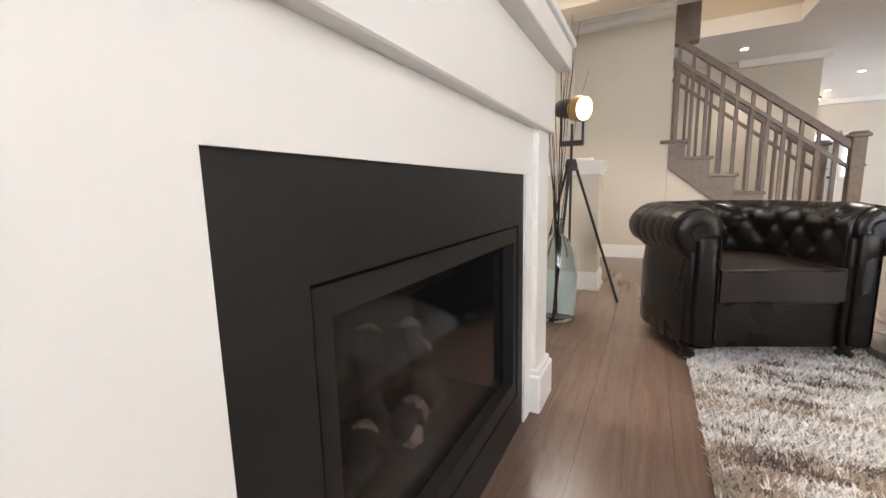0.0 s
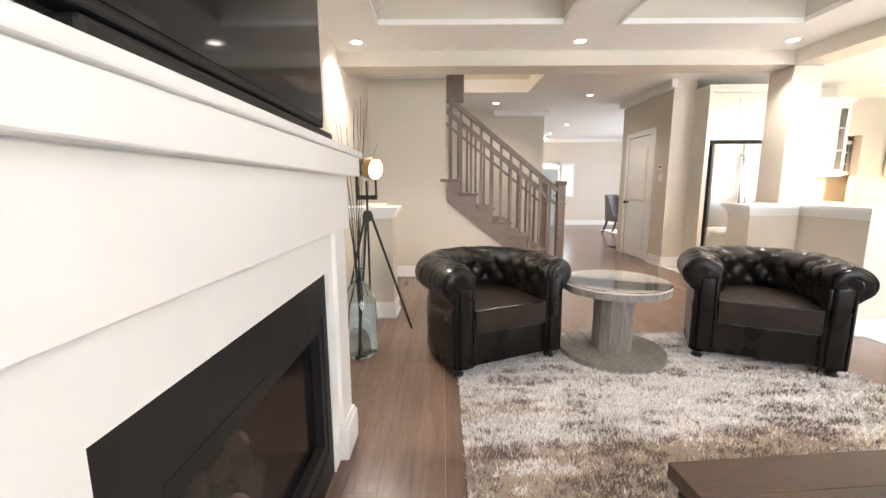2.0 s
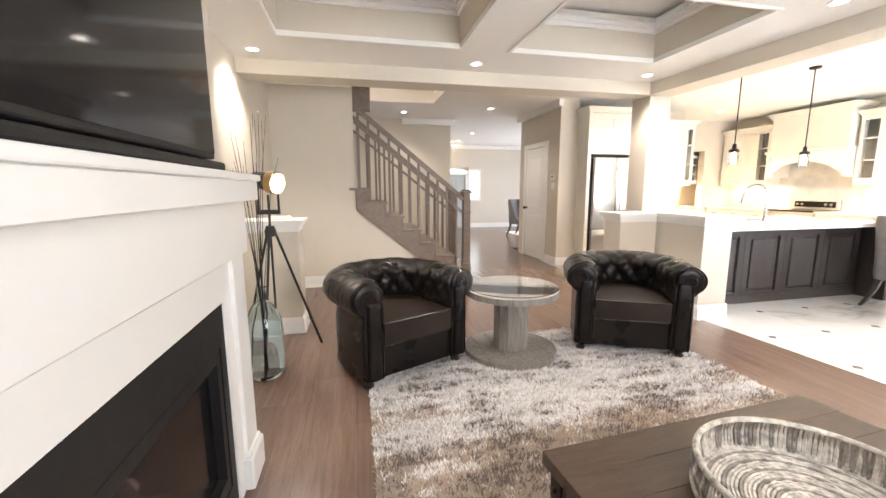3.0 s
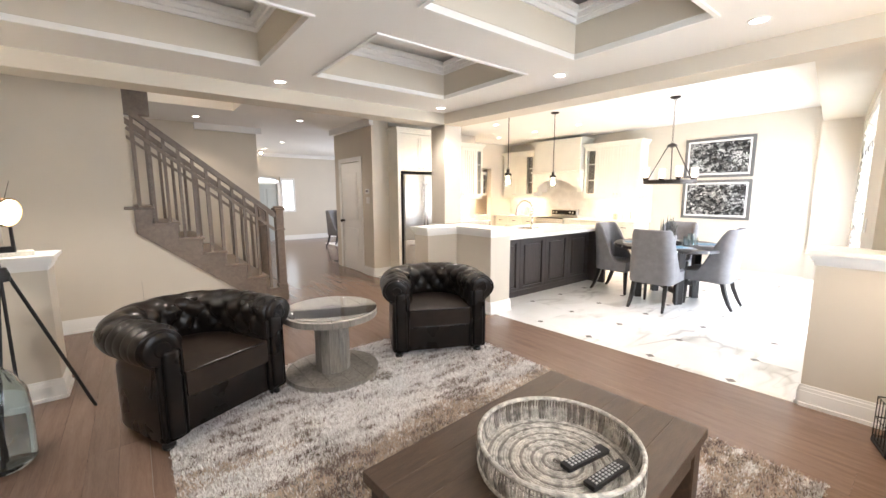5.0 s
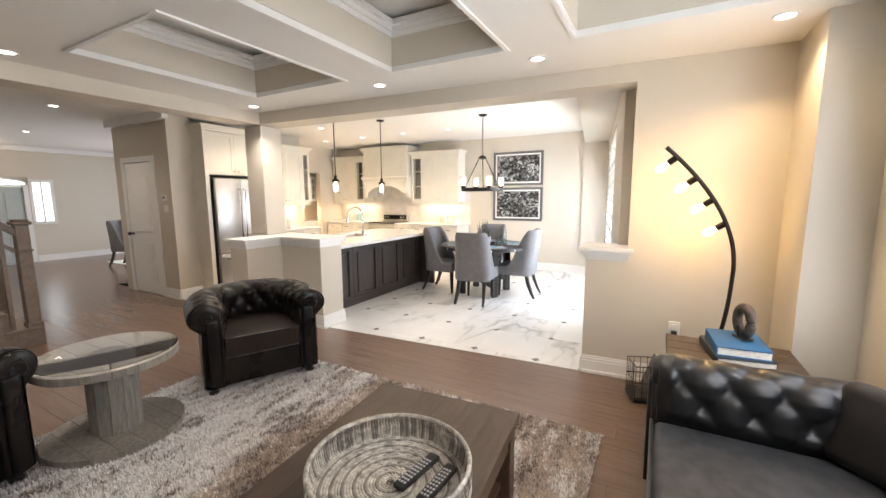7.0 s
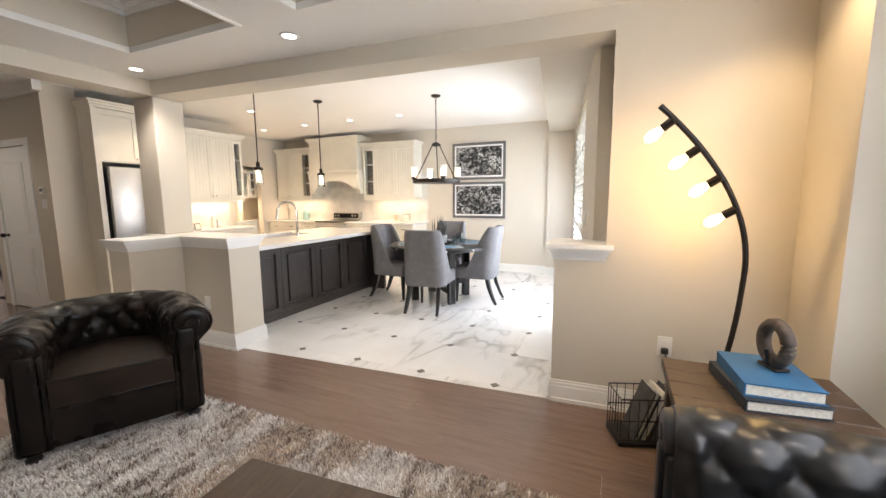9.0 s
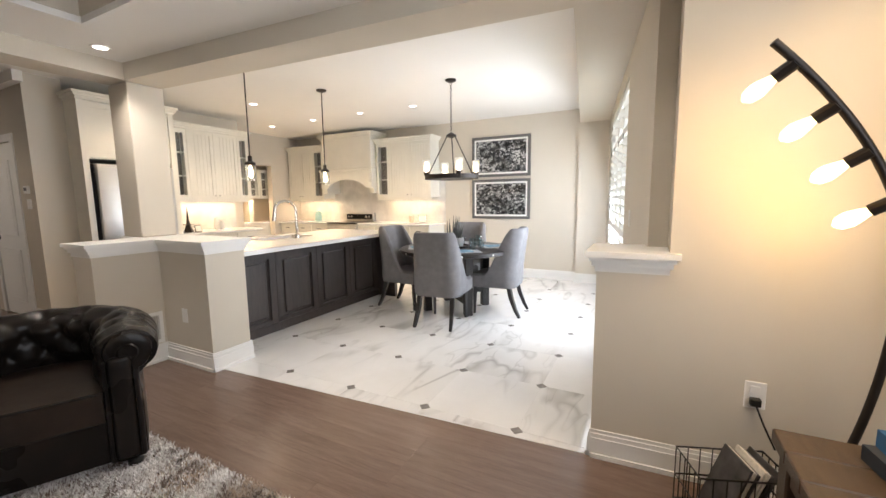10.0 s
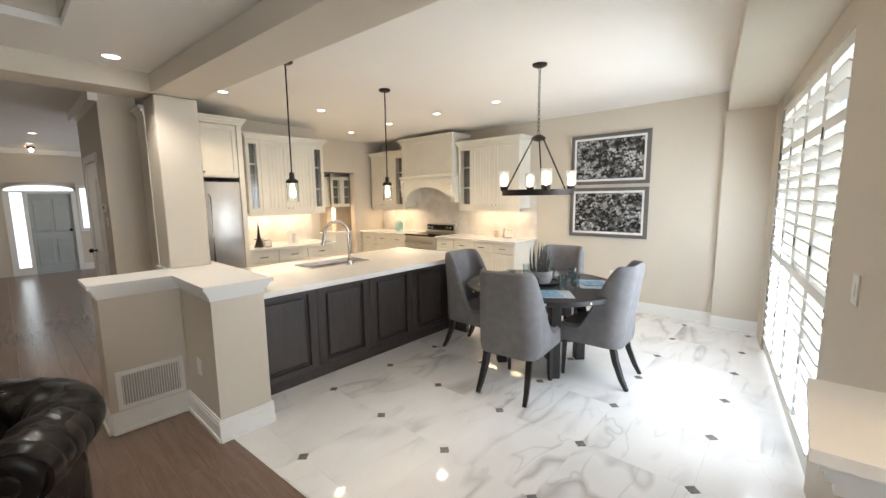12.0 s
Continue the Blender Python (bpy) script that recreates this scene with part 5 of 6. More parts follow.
# small things on the worktops
CERAMIC = plain("white_ceramic", (0.75, 0.73, 0.68), 0.25)
TEAL = plain("pale_teal_enamel", (0.36, 0.55, 0.52), 0.3)
ev = thing("tower_ornament", "small bronze lattice tower ornament on the worktop", "ornament", pose(4.92, 5.30, 0.92))
part("tower", join(lathe([(0.075, 0.0), (0.07, 0.015), (0.03, 0.12), (0.018, 0.2), (0.008, 0.30), (0.002, 0.36), (0, 0.37)], 4), box(-0.05, -0.05, 0.11, 0.05, 0.05, 0.118)), IRON, ev)
ph = thing("photo_frame", "small silver photo frame on the worktop", "photo frame", pose(4.98, 5.16, 0.92, -12, 0, 20))
part("frame", box(-0.07, -0.008, 0, 0.07, 0.008, 0.11, 0.004), CHROME, ph)
part("picture", box(-0.055, -0.011, 0.014, 0.055, -0.007, 0.096), PAGES, ph)
for x, h in ((5.45, 0.2), (5.53, 0.14)):
    jr = thing("canister", "white ceramic kitchen canister with a lid", "canister", pose(x, 5.45, 0.92), "kitchen canisters")
    part("jar", lathe([(0, 0), (0.035, 0), (0.045, 0.03), (0.042, h * 0.7), (0.03, h * 0.85), (0, h * 0.85)], 20), CERAMIC, jr, "", True)
    part("lid", lathe([(0, h * 0.85), (0.033, h * 0.85), (0.03, h * 0.92), (0.008, h * 0.95), (0.01, h), (0, h)], 18), CERAMIC, jr, "", True)
kt = thing("kettle", "pale teal jug kettle on the corner worktop", "kettle", pose(7.95, 5.75, 0.92))
part("body", lathe([(0, 0), (0.075, 0), (0.08, 0.02), (0.07, 0.14), (0.05, 0.2), (0.02, 0.22), (0, 0.22)], 24), TEAL, kt, "", True)
part("handle", tube([(0, -0.07, 0.05), (0, -0.12, 0.08), (0, -0.11, 0.17), (0, -0.05, 0.19)], 0.009), TEAL, kt, "", True)
cb = thing("candle_jar", "beige candle jar on the worktop", "candle", pose(7.95, 3.36, 0.92))
part("jar", lathe([(0, 0), (0.05, 0), (0.05, 0.13), (0, 0.13)], 20), plain("beige_candle", (0.55, 0.46, 0.34), 0.5), cb, "", True)
pf = thing("photo_frame", "small picture frame leaning on the worktop", "photo frame", pose(7.92, 3.12, 0.92, 0, 0, -80) @ pose(0, 0, 0, -14))
part("frame", box(-0.08, -0.008, 0, 0.08, 0.008, 0.16, 0.004), CHROME, pf)
part("picture", box(-0.065, -0.011, 0.016, 0.065, -0.007, 0.144), PAGES, pf)


# ---- pendants and chandelier ----
def pendant(x, y):
    p = thing("pendant_lamp", "dark bronze rod pendant with clear glass jar shade, lit", "pendant lamp", pose(x, y, HIGH), "pendants over the island")
    part("canopy", lathe([(0, 0), (0.062, 0), (0.062, -0.012), (0.05, -0.022), (0.01, -0.028), (0, -0.028)], 24), IRON, p, "", True)
    part("rod", tube([(0, 0, -0.02), (0, 0, -0.93)], 0.0065, 8), IRON, p)
    part("cap", lathe([(0, -0.92), (0.02, -0.92), (0.022, -0.97), (0.05, -0.985), (0.052, -1.01), (0, -1.01)], 24), IRON, p, "", True)
    s = part("shade", lathe([(0.046, -1.005), (0.05, -1.03), (0.05, -1.17), (0.047, -1.17), (0.047, -1.03), (0.043, -1.005)], 24), CLEAR, p, "clear glass jar", True)
    s.visible_shadow = False
    part("bulb", lathe([(0, -1.01), (0.012, -1.02), (0.018, -1.05), (0.026, -1.09), (0.022, -1.125), (0, -1.14)], 16), BULB, p, "glowing bulb", True)


pendant(4.25, 2.98)
pendant(5.40, 3.07)
ch = thing("chandelier", "dark bronze ring chandelier with glass cylinders on a chain, lit", "chandelier", pose(5.82, 1.47, HIGH))
part("canopy", lathe([(0, 0), (0.065, 0), (0.062, -0.015), (0.03, -0.03), (0, -0.03)], 24), IRON, ch, "", True)
for i in range(17):
    zc = -0.045 - i * 0.0335
    a = 0 if i % 2 else 90
    pts = [(0.011 * math.cos(t) * math.cos(radians(a)), 0.011 * math.cos(t) * math.sin(radians(a)), zc + 0.02 * math.sin(t)) for t in [2 * math.pi * k / 12 for k in range(13)]]
    part("chain_link", tube(pts, 0.003, 5), IRON, ch)
part("hub", lathe([(0, -0.60), (0.02, -0.60), (0.06, -0.625), (0.065, -0.64), (0.02, -0.66), (0, -0.66)], 20), IRON, ch, "", True)
part("ring", lathe([(0.29, -1.14), (0.32, -1.14), (0.32, -1.09), (0.29, -1.09), (0.29, -1.14)], 48), IRON, ch, "wide dark ring")
for k in range(3):
    a = radians(20 + 120 * k)
    part("rod", tube([(0.05 * math.cos(a), 0.05 * math.sin(a), -0.635), (0.30 * math.cos(a), 0.30 * math.sin(a), -1.10)], 0.007, 8), IRON, ch)
for k in range(4):
    a = radians(42 + 90 * k)
    x, y = 0.305 * math.cos(a), 0.305 * math.sin(a)
    part("socket", lathe([(0, -1.10), (0.028, -1.10), (0.034, -1.08), (0.034, -1.055), (0, -1.055)], 16, x, y), IRON, ch, "", True)
    s = part("shade", lathe([(0.045, -1.055), (0.047, -0.92), (0.044, -0.92), (0.042, -1.05)], 20, x, y), FROST, ch, "glass cylinder shade", True)
    s.visible_shadow = False
    part("bulb", lathe([(0, -1.055), (0.018, -1.05), (0.031, -1.0), (0.024, -0.955), (0, -0.94)], 14, x, y), BULB, ch, "glowing bulb", True)


# ---- dining set ----
dt = thing("dining_table", "round black-stained wooden dining table on post legs", "dining table", pose(5.90, 1.45, 0))
part("tabletop", lathe([(0, 0.715), (0.69, 0.715), (0.70, 0.72), (0.70, 0.757), (0.69, 0.765), (0, 0.765)], 56), BLACKWOOD, dt, "", True)
for k in range(12):
    a = 2 * math.pi * k / 12
    part("stud", ball(0.012, (0.701 * math.cos(a), 0.701 * math.sin(a), 0.738), 1, 1, 1, 8, 6), STEEL, dt, "round metal stud")
for k in range(4):
    a = radians(45 + 90 * k)
    part("leg", moved(box(-0.045, -0.045, 0, 0.045, 0.045, 0.715, 0.005), pose(0.38 * math.cos(a), 0.38 * math.sin(a), 0, 0, 0, 45)), BLACKWOOD, dt)
for k in range(2):
    a = 45 + 90 * k
    part("stretcher", moved(box(-0.42, -0.035, 0.12 + 0.06 * k, 0.42, 0.035, 0.18 + 0.06 * k, 0.004), pose(0, 0, 0, 0, 0, a)), BLACKWOOD, dt)
    part("top_brace", moved(box(-0.42, -0.035, 0.60 + 0.055 * k, 0.42, 0.035, 0.655 + 0.055 * k, 0.004), pose(0, 0, 0, 0, 0, a)), BLACKWOOD, dt)


def dining_chair(m):
    """An upholstered chair whose front looks along -y."""
    c = thing("dining_chair", "grey linen upholstered dining chair with curved back and black legs", "dining chair", m, "chairs round the dining table")
    part("seat", box(-0.225, -0.27, 0.34, 0.225, 0.20, 0.485, 0.04, 4), FABRIC, c, "padded grey seat", True)
    a, d, r = 0.235, 0.50, 0.10
    path = []
    for i in range(15):
        path.append((Vector((a, -0.24 + (d - r) * i / 14 - 0.02)), Vector((1, 0))))
    for i in range(1, 13):
        t = math.pi / 2 * i / 12
        path.append((Vector((a - r + r * math.cos(t), 0.24 - r + r * math.sin(t))), Vector((math.cos(t), math.sin(t)))))
    for i in range(1, 5):
        path.append((Vector((a - r - (a - r) * i / 4, 0.24)), Vector((0, 1))))
    path = path + [(Vector((-p.x, p.y)), Vector((-q.x, q.y))) for p, q in path[:-1][::-1]]
    bm, rows = bmesh.new(), []
    for p, nn in path:
        t = (p.y + 0.26) / 0.50
        g = min(1.0, max(0.0, (t - 0.30) / 0.56))
        h = 0.475 + 0.53 * (g * g * (3 - 2 * g)) ** 1.15
        row = []
        for k in range(13):
            f = k / 12
            z = 0.335 + (h - 0.335) * f
            lean = 0.16 * max(0, z - 0.48) ** 1.3 * max(0, t)
            row.append((Vector((p.x * (1 - 0.26 * max(0, z - 0.5) ** 1.1), p.y + lean, z)), nn))
        inner = [v - Vector((q.x, q.y, 0)) * 0.028 * (1 if 0 < i < 12 else 0.6) for i, (v, q) in enumerate(row)]
        outer = [v + Vector((q.x, q.y, 0)) * 0.028 * (1 if 0 < i < 12 else 0.6) for i, (v, q) in enumerate(row)]
        topv = row[-1][0] + Vector((0, 0, 0.014))
        rows.append([bm.verts.new(v) for v in inner + [topv] + outer[::-1]])
    for A, Bv in zip(rows, rows[1:]):
        for i in range(len(A)):
            j = (i + 1) % len(A)
            bm.faces.new((A[i], A[j], Bv[j], Bv[i]))
    bm.faces.new(rows[0])
    bm.faces.new(rows[-1][::-1])
    bmesh.ops.recalc_face_normals(bm, faces=bm.faces)
    part("backrest", bm, FABRIC, c, "tall curved grey back", True)
    for sx in (-1, 1):
        part("leg", tube([(sx * 0.19, -0.22, 0.36), (sx * 0.195, -0.23, 0.0)], [0.022, 0.014], 8, True), BLACKWOOD, c)
        part("leg", tube([(sx * 0.185, 0.18, 0.37), (sx * 0.19, 0.215, 0.22), (sx * 0.20, 0.27, 0.08), (sx * 0.205, 0.315, 0.0)], [0.024, 0.022, 0.018, 0.014], 8, True), BLACKWOOD, c)
    return c


dc = dining_chair(pose(5.31, 1.345, 0, 0, 0, 95.5))
copy_thing(dc, pose(5.965, 0.93, 0, 0, 0, 182))
copy_thing(dc, pose(5.75, 2.08, 0, 0, 0, -2))
copy_thing(dc, pose(6.55, 1.62, 0, 0, 0, -84))
MAT = plain("pale_placemat", (0.36, 0.38, 0.40), 0.8, vary=0.25, scale=40)
BLUEMAT = plain("blue_napkin", (0.16, 0.29, 0.40), 0.8, vary=0.3, scale=30)
for a, r in ((215, 0.46), (300, 0.46), (30, 0.46), (120, 0.46)):
    x, y = 5.90 + r * math.cos(radians(a)), 1.45 + r * math.sin(radians(a))
    pm = solid("placemat", moved(box(-0.13, -0.19, 0, 0.13, 0.19, 0.004), pose(x, y, 0.765, 0, 0, a)), MAT, "pale grey woven placemat on the dining table", "placemat", "", "placemats")
    nk = solid("napkin", moved(box(-0.10, -0.09, 0, 0.10, 0.09, 0.007, 0.002), pose(x, y, 0.769, 0, 0, a + 12)), BLUEMAT, "folded blue patterned napkin on a placemat", "napkin", "", "napkins")
    for dx in (-0.14, 0.10):
        xx, yy = x + dx * math.sin(radians(a)) - 0.17 * math.cos(radians(a)), y - dx * math.cos(radians(a)) - 0.17 * math.sin(radians(a))
        h = 0.13 if dx < 0 else 0.10
        g = thing("tumbler", "clear blue-tinted glass tumbler on the dining table", "glass", pose(xx, yy, 0.766), "glasses on the dining table")
        part("glass", lathe([(0, 0), (0.034, 0), (0.04, h), (0.037, h), (0.031, 0.008), (0, 0.008)], 20), BLUEGLASS, g, "", True)
pl = thing("planter", "grey concrete bowl of spiky succulents on a black tray", "potted plant", pose(5.88, 1.46, 0.765))
part("tray", lathe([(0, 0), (0.17, 0), (0.18, 0.025), (0.172, 0.025), (0.165, 0.008), (0, 0.008)], 32), BLACK, pl, "", True)
part("pot", lathe([(0, 0.008), (0.095, 0.008), (0.11, 0.05), (0.11, 0.12), (0.098, 0.12), (0.095, 0.10), (0, 0.10)], 28), plain("grey_concrete", (0.30, 0.295, 0.29), 0.85, vary=0.2, scale=14), pl, "", True)
LEAF = plain("grey_green_leaf", (0.085, 0.085, 0.075), 0.6, vary=0.5, scale=30)
random.seed(5)
for i in range(22):
    a, rr = random.uniform(0, 6.28), random.uniform(0.01, 0.085)
    h, o = random.uniform(0.16, 0.30), random.uniform(0, 0.03)
    x, y = rr * math.cos(a), rr * math.sin(a)
    part("leaf", tube([(x, y, 0.10), (x * 1.15, y * 1.15, 0.10 + h * 0.5), (x * 1.3 + o, y * 1.3, 0.10 + h)], [0.011, 0.009, 0.001], 5), LEAF, pl)


# ---- pictures ----
def city(seed):
    """A dark print of crowded pale house fronts and roofs."""
    m, t, b = nodes_of("city_photograph", 0.25)
    v = coords(t, (1, 1, 1), "Object")

    def layer(scale, turn, wide):
        mp = t.nodes.new("ShaderNodeMapping")
        mp.inputs["Location"].default_value = (seed, seed * 2 + scale, seed)
        mp.inputs["Rotation"].default_value = (turn, 0, 0)
        mp.inputs["Scale"].default_value = (0.01, wide, 1.0)
        link(t, v, mp.inputs[0])
        wob = t.nodes.new("ShaderNodeTexVoronoi")
        wob.distance, wob.inputs["Scale"].default_value = "MANHATTAN", scale
        wob.inputs["Randomness"].default_value = 0.85
        link(t, mp.outputs[0], wob.inputs["Vector"])
        bw = t.nodes.new("ShaderNodeRGBToBW")
        link(t, wob.outputs["Color"], bw.inputs[0])
        return bw.outputs[0]

    houses = ramp(t, layer(34, 0.35, 0.8), [(0.30, (0.03, 0.03, 0.031)), (0.46, (0.12, 0.12, 0.12)), (0.58, (0.30, 0.30, 0.295)), (0.74, (0.56, 0.56, 0.55))])
    fronts = ramp(t, layer(75, -0.15, 1.6), [(0.34, (0.3, 0.3, 0.3)), (0.52, (0.9, 0.9, 0.9))])
    trees = ramp(t, noise_tex(t, v, 5.0, 4), [(0.40, (0.22, 0.22, 0.22)), (0.54, (1.3, 1.3, 1.3))])
    grain = ramp(t, noise_tex(t, v, 60.0, 3), [(0.35, (0.4, 0.4, 0.4)), (0.6, (1.0, 1.0, 1.0))])
    lit = mix(t, 0.85, mix(t, 0.75, houses, fronts, "MULTIPLY"), trees, "MULTIPLY")
    link(t, mix(t, 0.7, lit, grain, "MULTIPLY"), b.inputs["Base Color"])
    return m


for seed, z0, z1 in ((1.7, 1.735, 2.42), (6.3, 1.005, 1.69)):
    pic = thing("framed_picture", "grey-framed black-and-white city photograph on the wall", "picture", pose(FAR_X - 0.002, 1.665, z0), "city photographs")
    w, h = 0.525, z1 - z0
    part("frame", join(box(-0.03, -w, 0, 0, w, 0.045), box(-0.03, -w, h - 0.045, 0, w, h), box(-0.03, -w, 0.045, 0, -w + 0.045, h - 0.045), box(-0.03, w - 0.045, 0.045, 0, w, h - 0.045)), plain("grey_picture_frame", (0.13, 0.125, 0.12), 0.5), pic, "grey wooden frame")
    part("mount", box(-0.018, -w + 0.045, 0.045, -0.002, w - 0.045, h - 0.045), TRIM, pic, "white mount")
    part("photograph", box(-0.02, -w + 0.075, 0.075, -0.0175, w - 0.075, h - 0.075), city(seed), pic, "dark city view print")


# ---- shuttered windows ----
def shutters(name, label, m, w, z0, z1, panels, pitch=0.085, tilt=35):
    """Plantation shutters across a window along x from 0 to w; the room lies along -y."""
    s = thing(name, label, "window", m, "", "structure")
    part("casing", join(box(-0.10, -0.03, z0, 0.0, 0.02, z1), box(w, -0.03, z0, w + 0.10, 0.02, z1), box(-0.10, -0.03, z1, w + 0.10, 0.02, z1 + 0.12)), TRIM, s, "white window casing")
    pw = w / panels
    for k in range(panels):
        x0, x1 = k * pw + 0.004, (k + 1) * pw - 0.004
        p = part("shutter_panel", join(box(x0, -0.015, z0, x0 + 0.05, 0.015, z1), box(x1 - 0.05, -0.015, z0, x1, 0.015, z1), box(x0 + 0.05, -0.015, z0, x1 - 0.05, 0.015, z0 + 0.09), box(x0 + 0.05, -0.015, z1 - 0.07, x1 - 0.05, 0.015, z1), *[box(x0 + 0.05, -0.015, zz - 0.03, x1 - 0.05, 0.015, zz + 0.03) for zz in (z0 + (z1 - z0) * 0.42, z0 + (z1 - z0) * 0.83)]), TRIM, s, "white shutter panel")
        me = None
        z = z0 + 0.12
        while z < z1 - 0.09:
            f = (z - z0) / (z1 - z0)
            if abs(f - 0.42) * (z1 - z0) > 0.06 and abs(f - 0.83) * (z1 - z0) > 0.06:
                if me is None:
                    me = mesh_of("louvre", moved(box(x0 + 0.052, -0.042, -0.005, x1 - 0.052, 0.042, 0.005, 0.003), pose(0, 0, 0, -tilt, 0, 0)), TRIM)
                lv = new("louvre", me)
                lv.parent = p
                lv.location = (0, 0, z)
            z += pitch
        for hz in (0.2, 0.5, 0.8):
            part("hinge", box(x0 - 0.004, -0.02, z0 + (z1 - z0) * hz, x0 + 0.01, -0.014, z0 + (z1 - z0) * hz + 0.07), IRON, p)
    return s


ax, ay = wline(WS0, 0.03)
# the shutter's x runs from the near jamb towards the far one
bx, by = wline(WS1, 0.03)
ang = math.degrees(math.atan2(ay - by, ax - bx))
w1 = shutters("window_1", "tall dining window with white plantation shutters, louvres open", pose(bx, by, 0, 0, 0, ang) @ pose(WS1 - WS0, 0, 0, 0, 0, 180), WS1 - WS0, WZ0, WZ1, 4)
w2 = shutters("window_2", "living room window with white plantation shutters behind the sofa", pose(2.78, BACK_Y - 0.04, 0, 0, 0, 180), 2.30, 0.45, 2.38, 4)
gm = glow("daylit_garden", (0.90, 1.0, 0.97), 5.0)
o1 = solid("backdrop_dining", moved(box(-3.0, 0, -0.5, 3.0, 0.05, 3.6), pose(6.5, -1.55, 0, 0, 0, ang)), gm, "bright overcast garden outside the dining window", "backdrop", "structure")
o2 = solid("backdrop_living", box(-2.5, -3.6, -0.5, 5.0, -3.55, 3.6), gm, "bright overcast garden outside the living room window", "backdrop", "structure")

# ---- entry ----
DOORGREY = plain("grey_green_door_paint", (0.42, 0.46, 0.46), 0.45)
en = thing("door_2", "pale grey front door with arched transom and a bright sidelight", "door", pose(2.60, 12.2, 0), "", "structure")
part("leaf", box(0.37, 0.03, 0.02, 1.06, 0.08, 1.78), DOORGREY, en)
for x0 in (0.42, 0.74):
    for z0, z1 in ((0.18, 0.78), (0.92, 1.66)):
        part("panel", box(x0, 0.018, z0, x0 + 0.27, 0.035, z1, 0.01), DOORGREY, en)
part("casing", join(box(0.0, -0.02, 0, 0.10, 0.08, 1.80), box(0.29, -0.01, 0, 0.36, 0.08, 1.80), box(0.10, -0.01, 0, 0.29, 0.08, 0.16), box(1.065, -0.02, 0, 1.15, 0.08, 1.80), box(0.0, -0.012, 1.80, 1.15, 0.08, 1.835)), TRIM, en)
part("sidelight", box(0.10, 0.05, 0.16, 0.29, 0.06, 1.80), OUTSIDE, en, "bright glazed sidelight")
part("head_panel", box(0.0, 0.062, 1.835, 1.15, 0.10, 2.02), PAINT, en, "greige wall above the arch")


def arch_z(x, rise):
    u = (x - 0.575) / 0.575
    return 1.835 + rise * math.sqrt(max(0.0, 1 - u * u))


glass_bms, band_bms = [], []
for k in range(16):
    xa, xb = 0.03 + 1.09 * k / 16, 0.03 + 1.09 * (k + 1) / 16
    for bms, y0, y1, lo, hi in ((glass_bms, 0.05, 0.06, 0.0, 0.125), (band_bms, -0.02, 0.058, 0.125, 0.175)):
        bm = box(xa, y0, 1, xb, y1, 2)
        for v in bm.verts:
            v.co.z = arch_z(v.co.x, hi if v.co.z > 1.5 else lo)
        bms.append(bm)
part("transom", join(*glass_bms), OUTSIDE, en, "bright arched transom glass")
part("arch_trim", join(*band_bms), TRIM, en, "white arched trim")
part("door_handle", ball(0.03, (1.0, 0.0, 0.95)), IRON, en)
fwin = thing("window_3", "bright front window beside the entry door", "window", pose(3.78, 12.2, 0), "", "structure")
part("frame", join(box(-0.02, -0.03, 0.95, 0.04, 0.06, 1.92), box(0.36, -0.03, 0.95, 0.42, 0.06, 1.92), box(0.185, -0.01, 0.97, 0.215, 0.05, 1.90), box(-0.02, -0.03, 0.90, 0.42, 0.06, 0.97), box(-0.02, -0.03, 1.90, 0.42, 0.06, 1.97)), TRIM, fwin)
part("pane", box(0.0, 0.04, 0.95, 0.40, 0.05, 1.92), OUTSIDE, fwin, "bright window glass")
fm = thing("flush_lamp", "small flush ceiling lamp in the entry, lit", "ceiling lamp", pose(3.10, 11.6, HIGH))
part("base", lathe([(0, 0), (0.06, 0), (0.06, -0.03), (0, -0.03)], 16), IRON, fm)
part("bulb", ball(0.035, (0, 0, -0.07)), BULB, fm, "glowing bulb")
fc = copy_thing(dc, pose(4.55, 9.6, 0, 0, 0, 30))
fc["label"], fc["group"] = "dark grey upholstered chair in the front room", "chairs in the front room"
solid("crown_trim_hall", join(box(1.0, 7.42, 2.62, 2.1, 7.5, HIGH), box(3.25, 5.2, 2.62, 3.33, 6.9, HIGH), box(2.02, 12.12, 2.62, 7.1, 12.2, HIGH)), TRIM, "white crown moulding of the hall", "trim", "structure")
solid("crown_trim_stair_wall", join(box(WEST, 4.62, 2.62, 0.03, 4.7, HIGH), box(WEST, 4.58, 2.68, 0.03, 4.62, HIGH)), TRIM, "white crown moulding over the stair wall", "trim", "structure")

solid("rug_front_room", box(4.5, 8.7, 0.0, 6.2, 10.6, 0.012, 0.004), TRIM, "pale low-pile rug in the front room", "rug")
# unseen fixture, added where the stairwell's light is placed
ll = thing("landing_lamp", "unseen round white ceiling lamp added above the stairs, lit", "ceiling lamp", pose(0.3, 5.4, 5.2))
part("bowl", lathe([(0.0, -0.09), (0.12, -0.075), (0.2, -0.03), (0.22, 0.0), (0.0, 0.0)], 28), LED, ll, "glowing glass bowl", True)

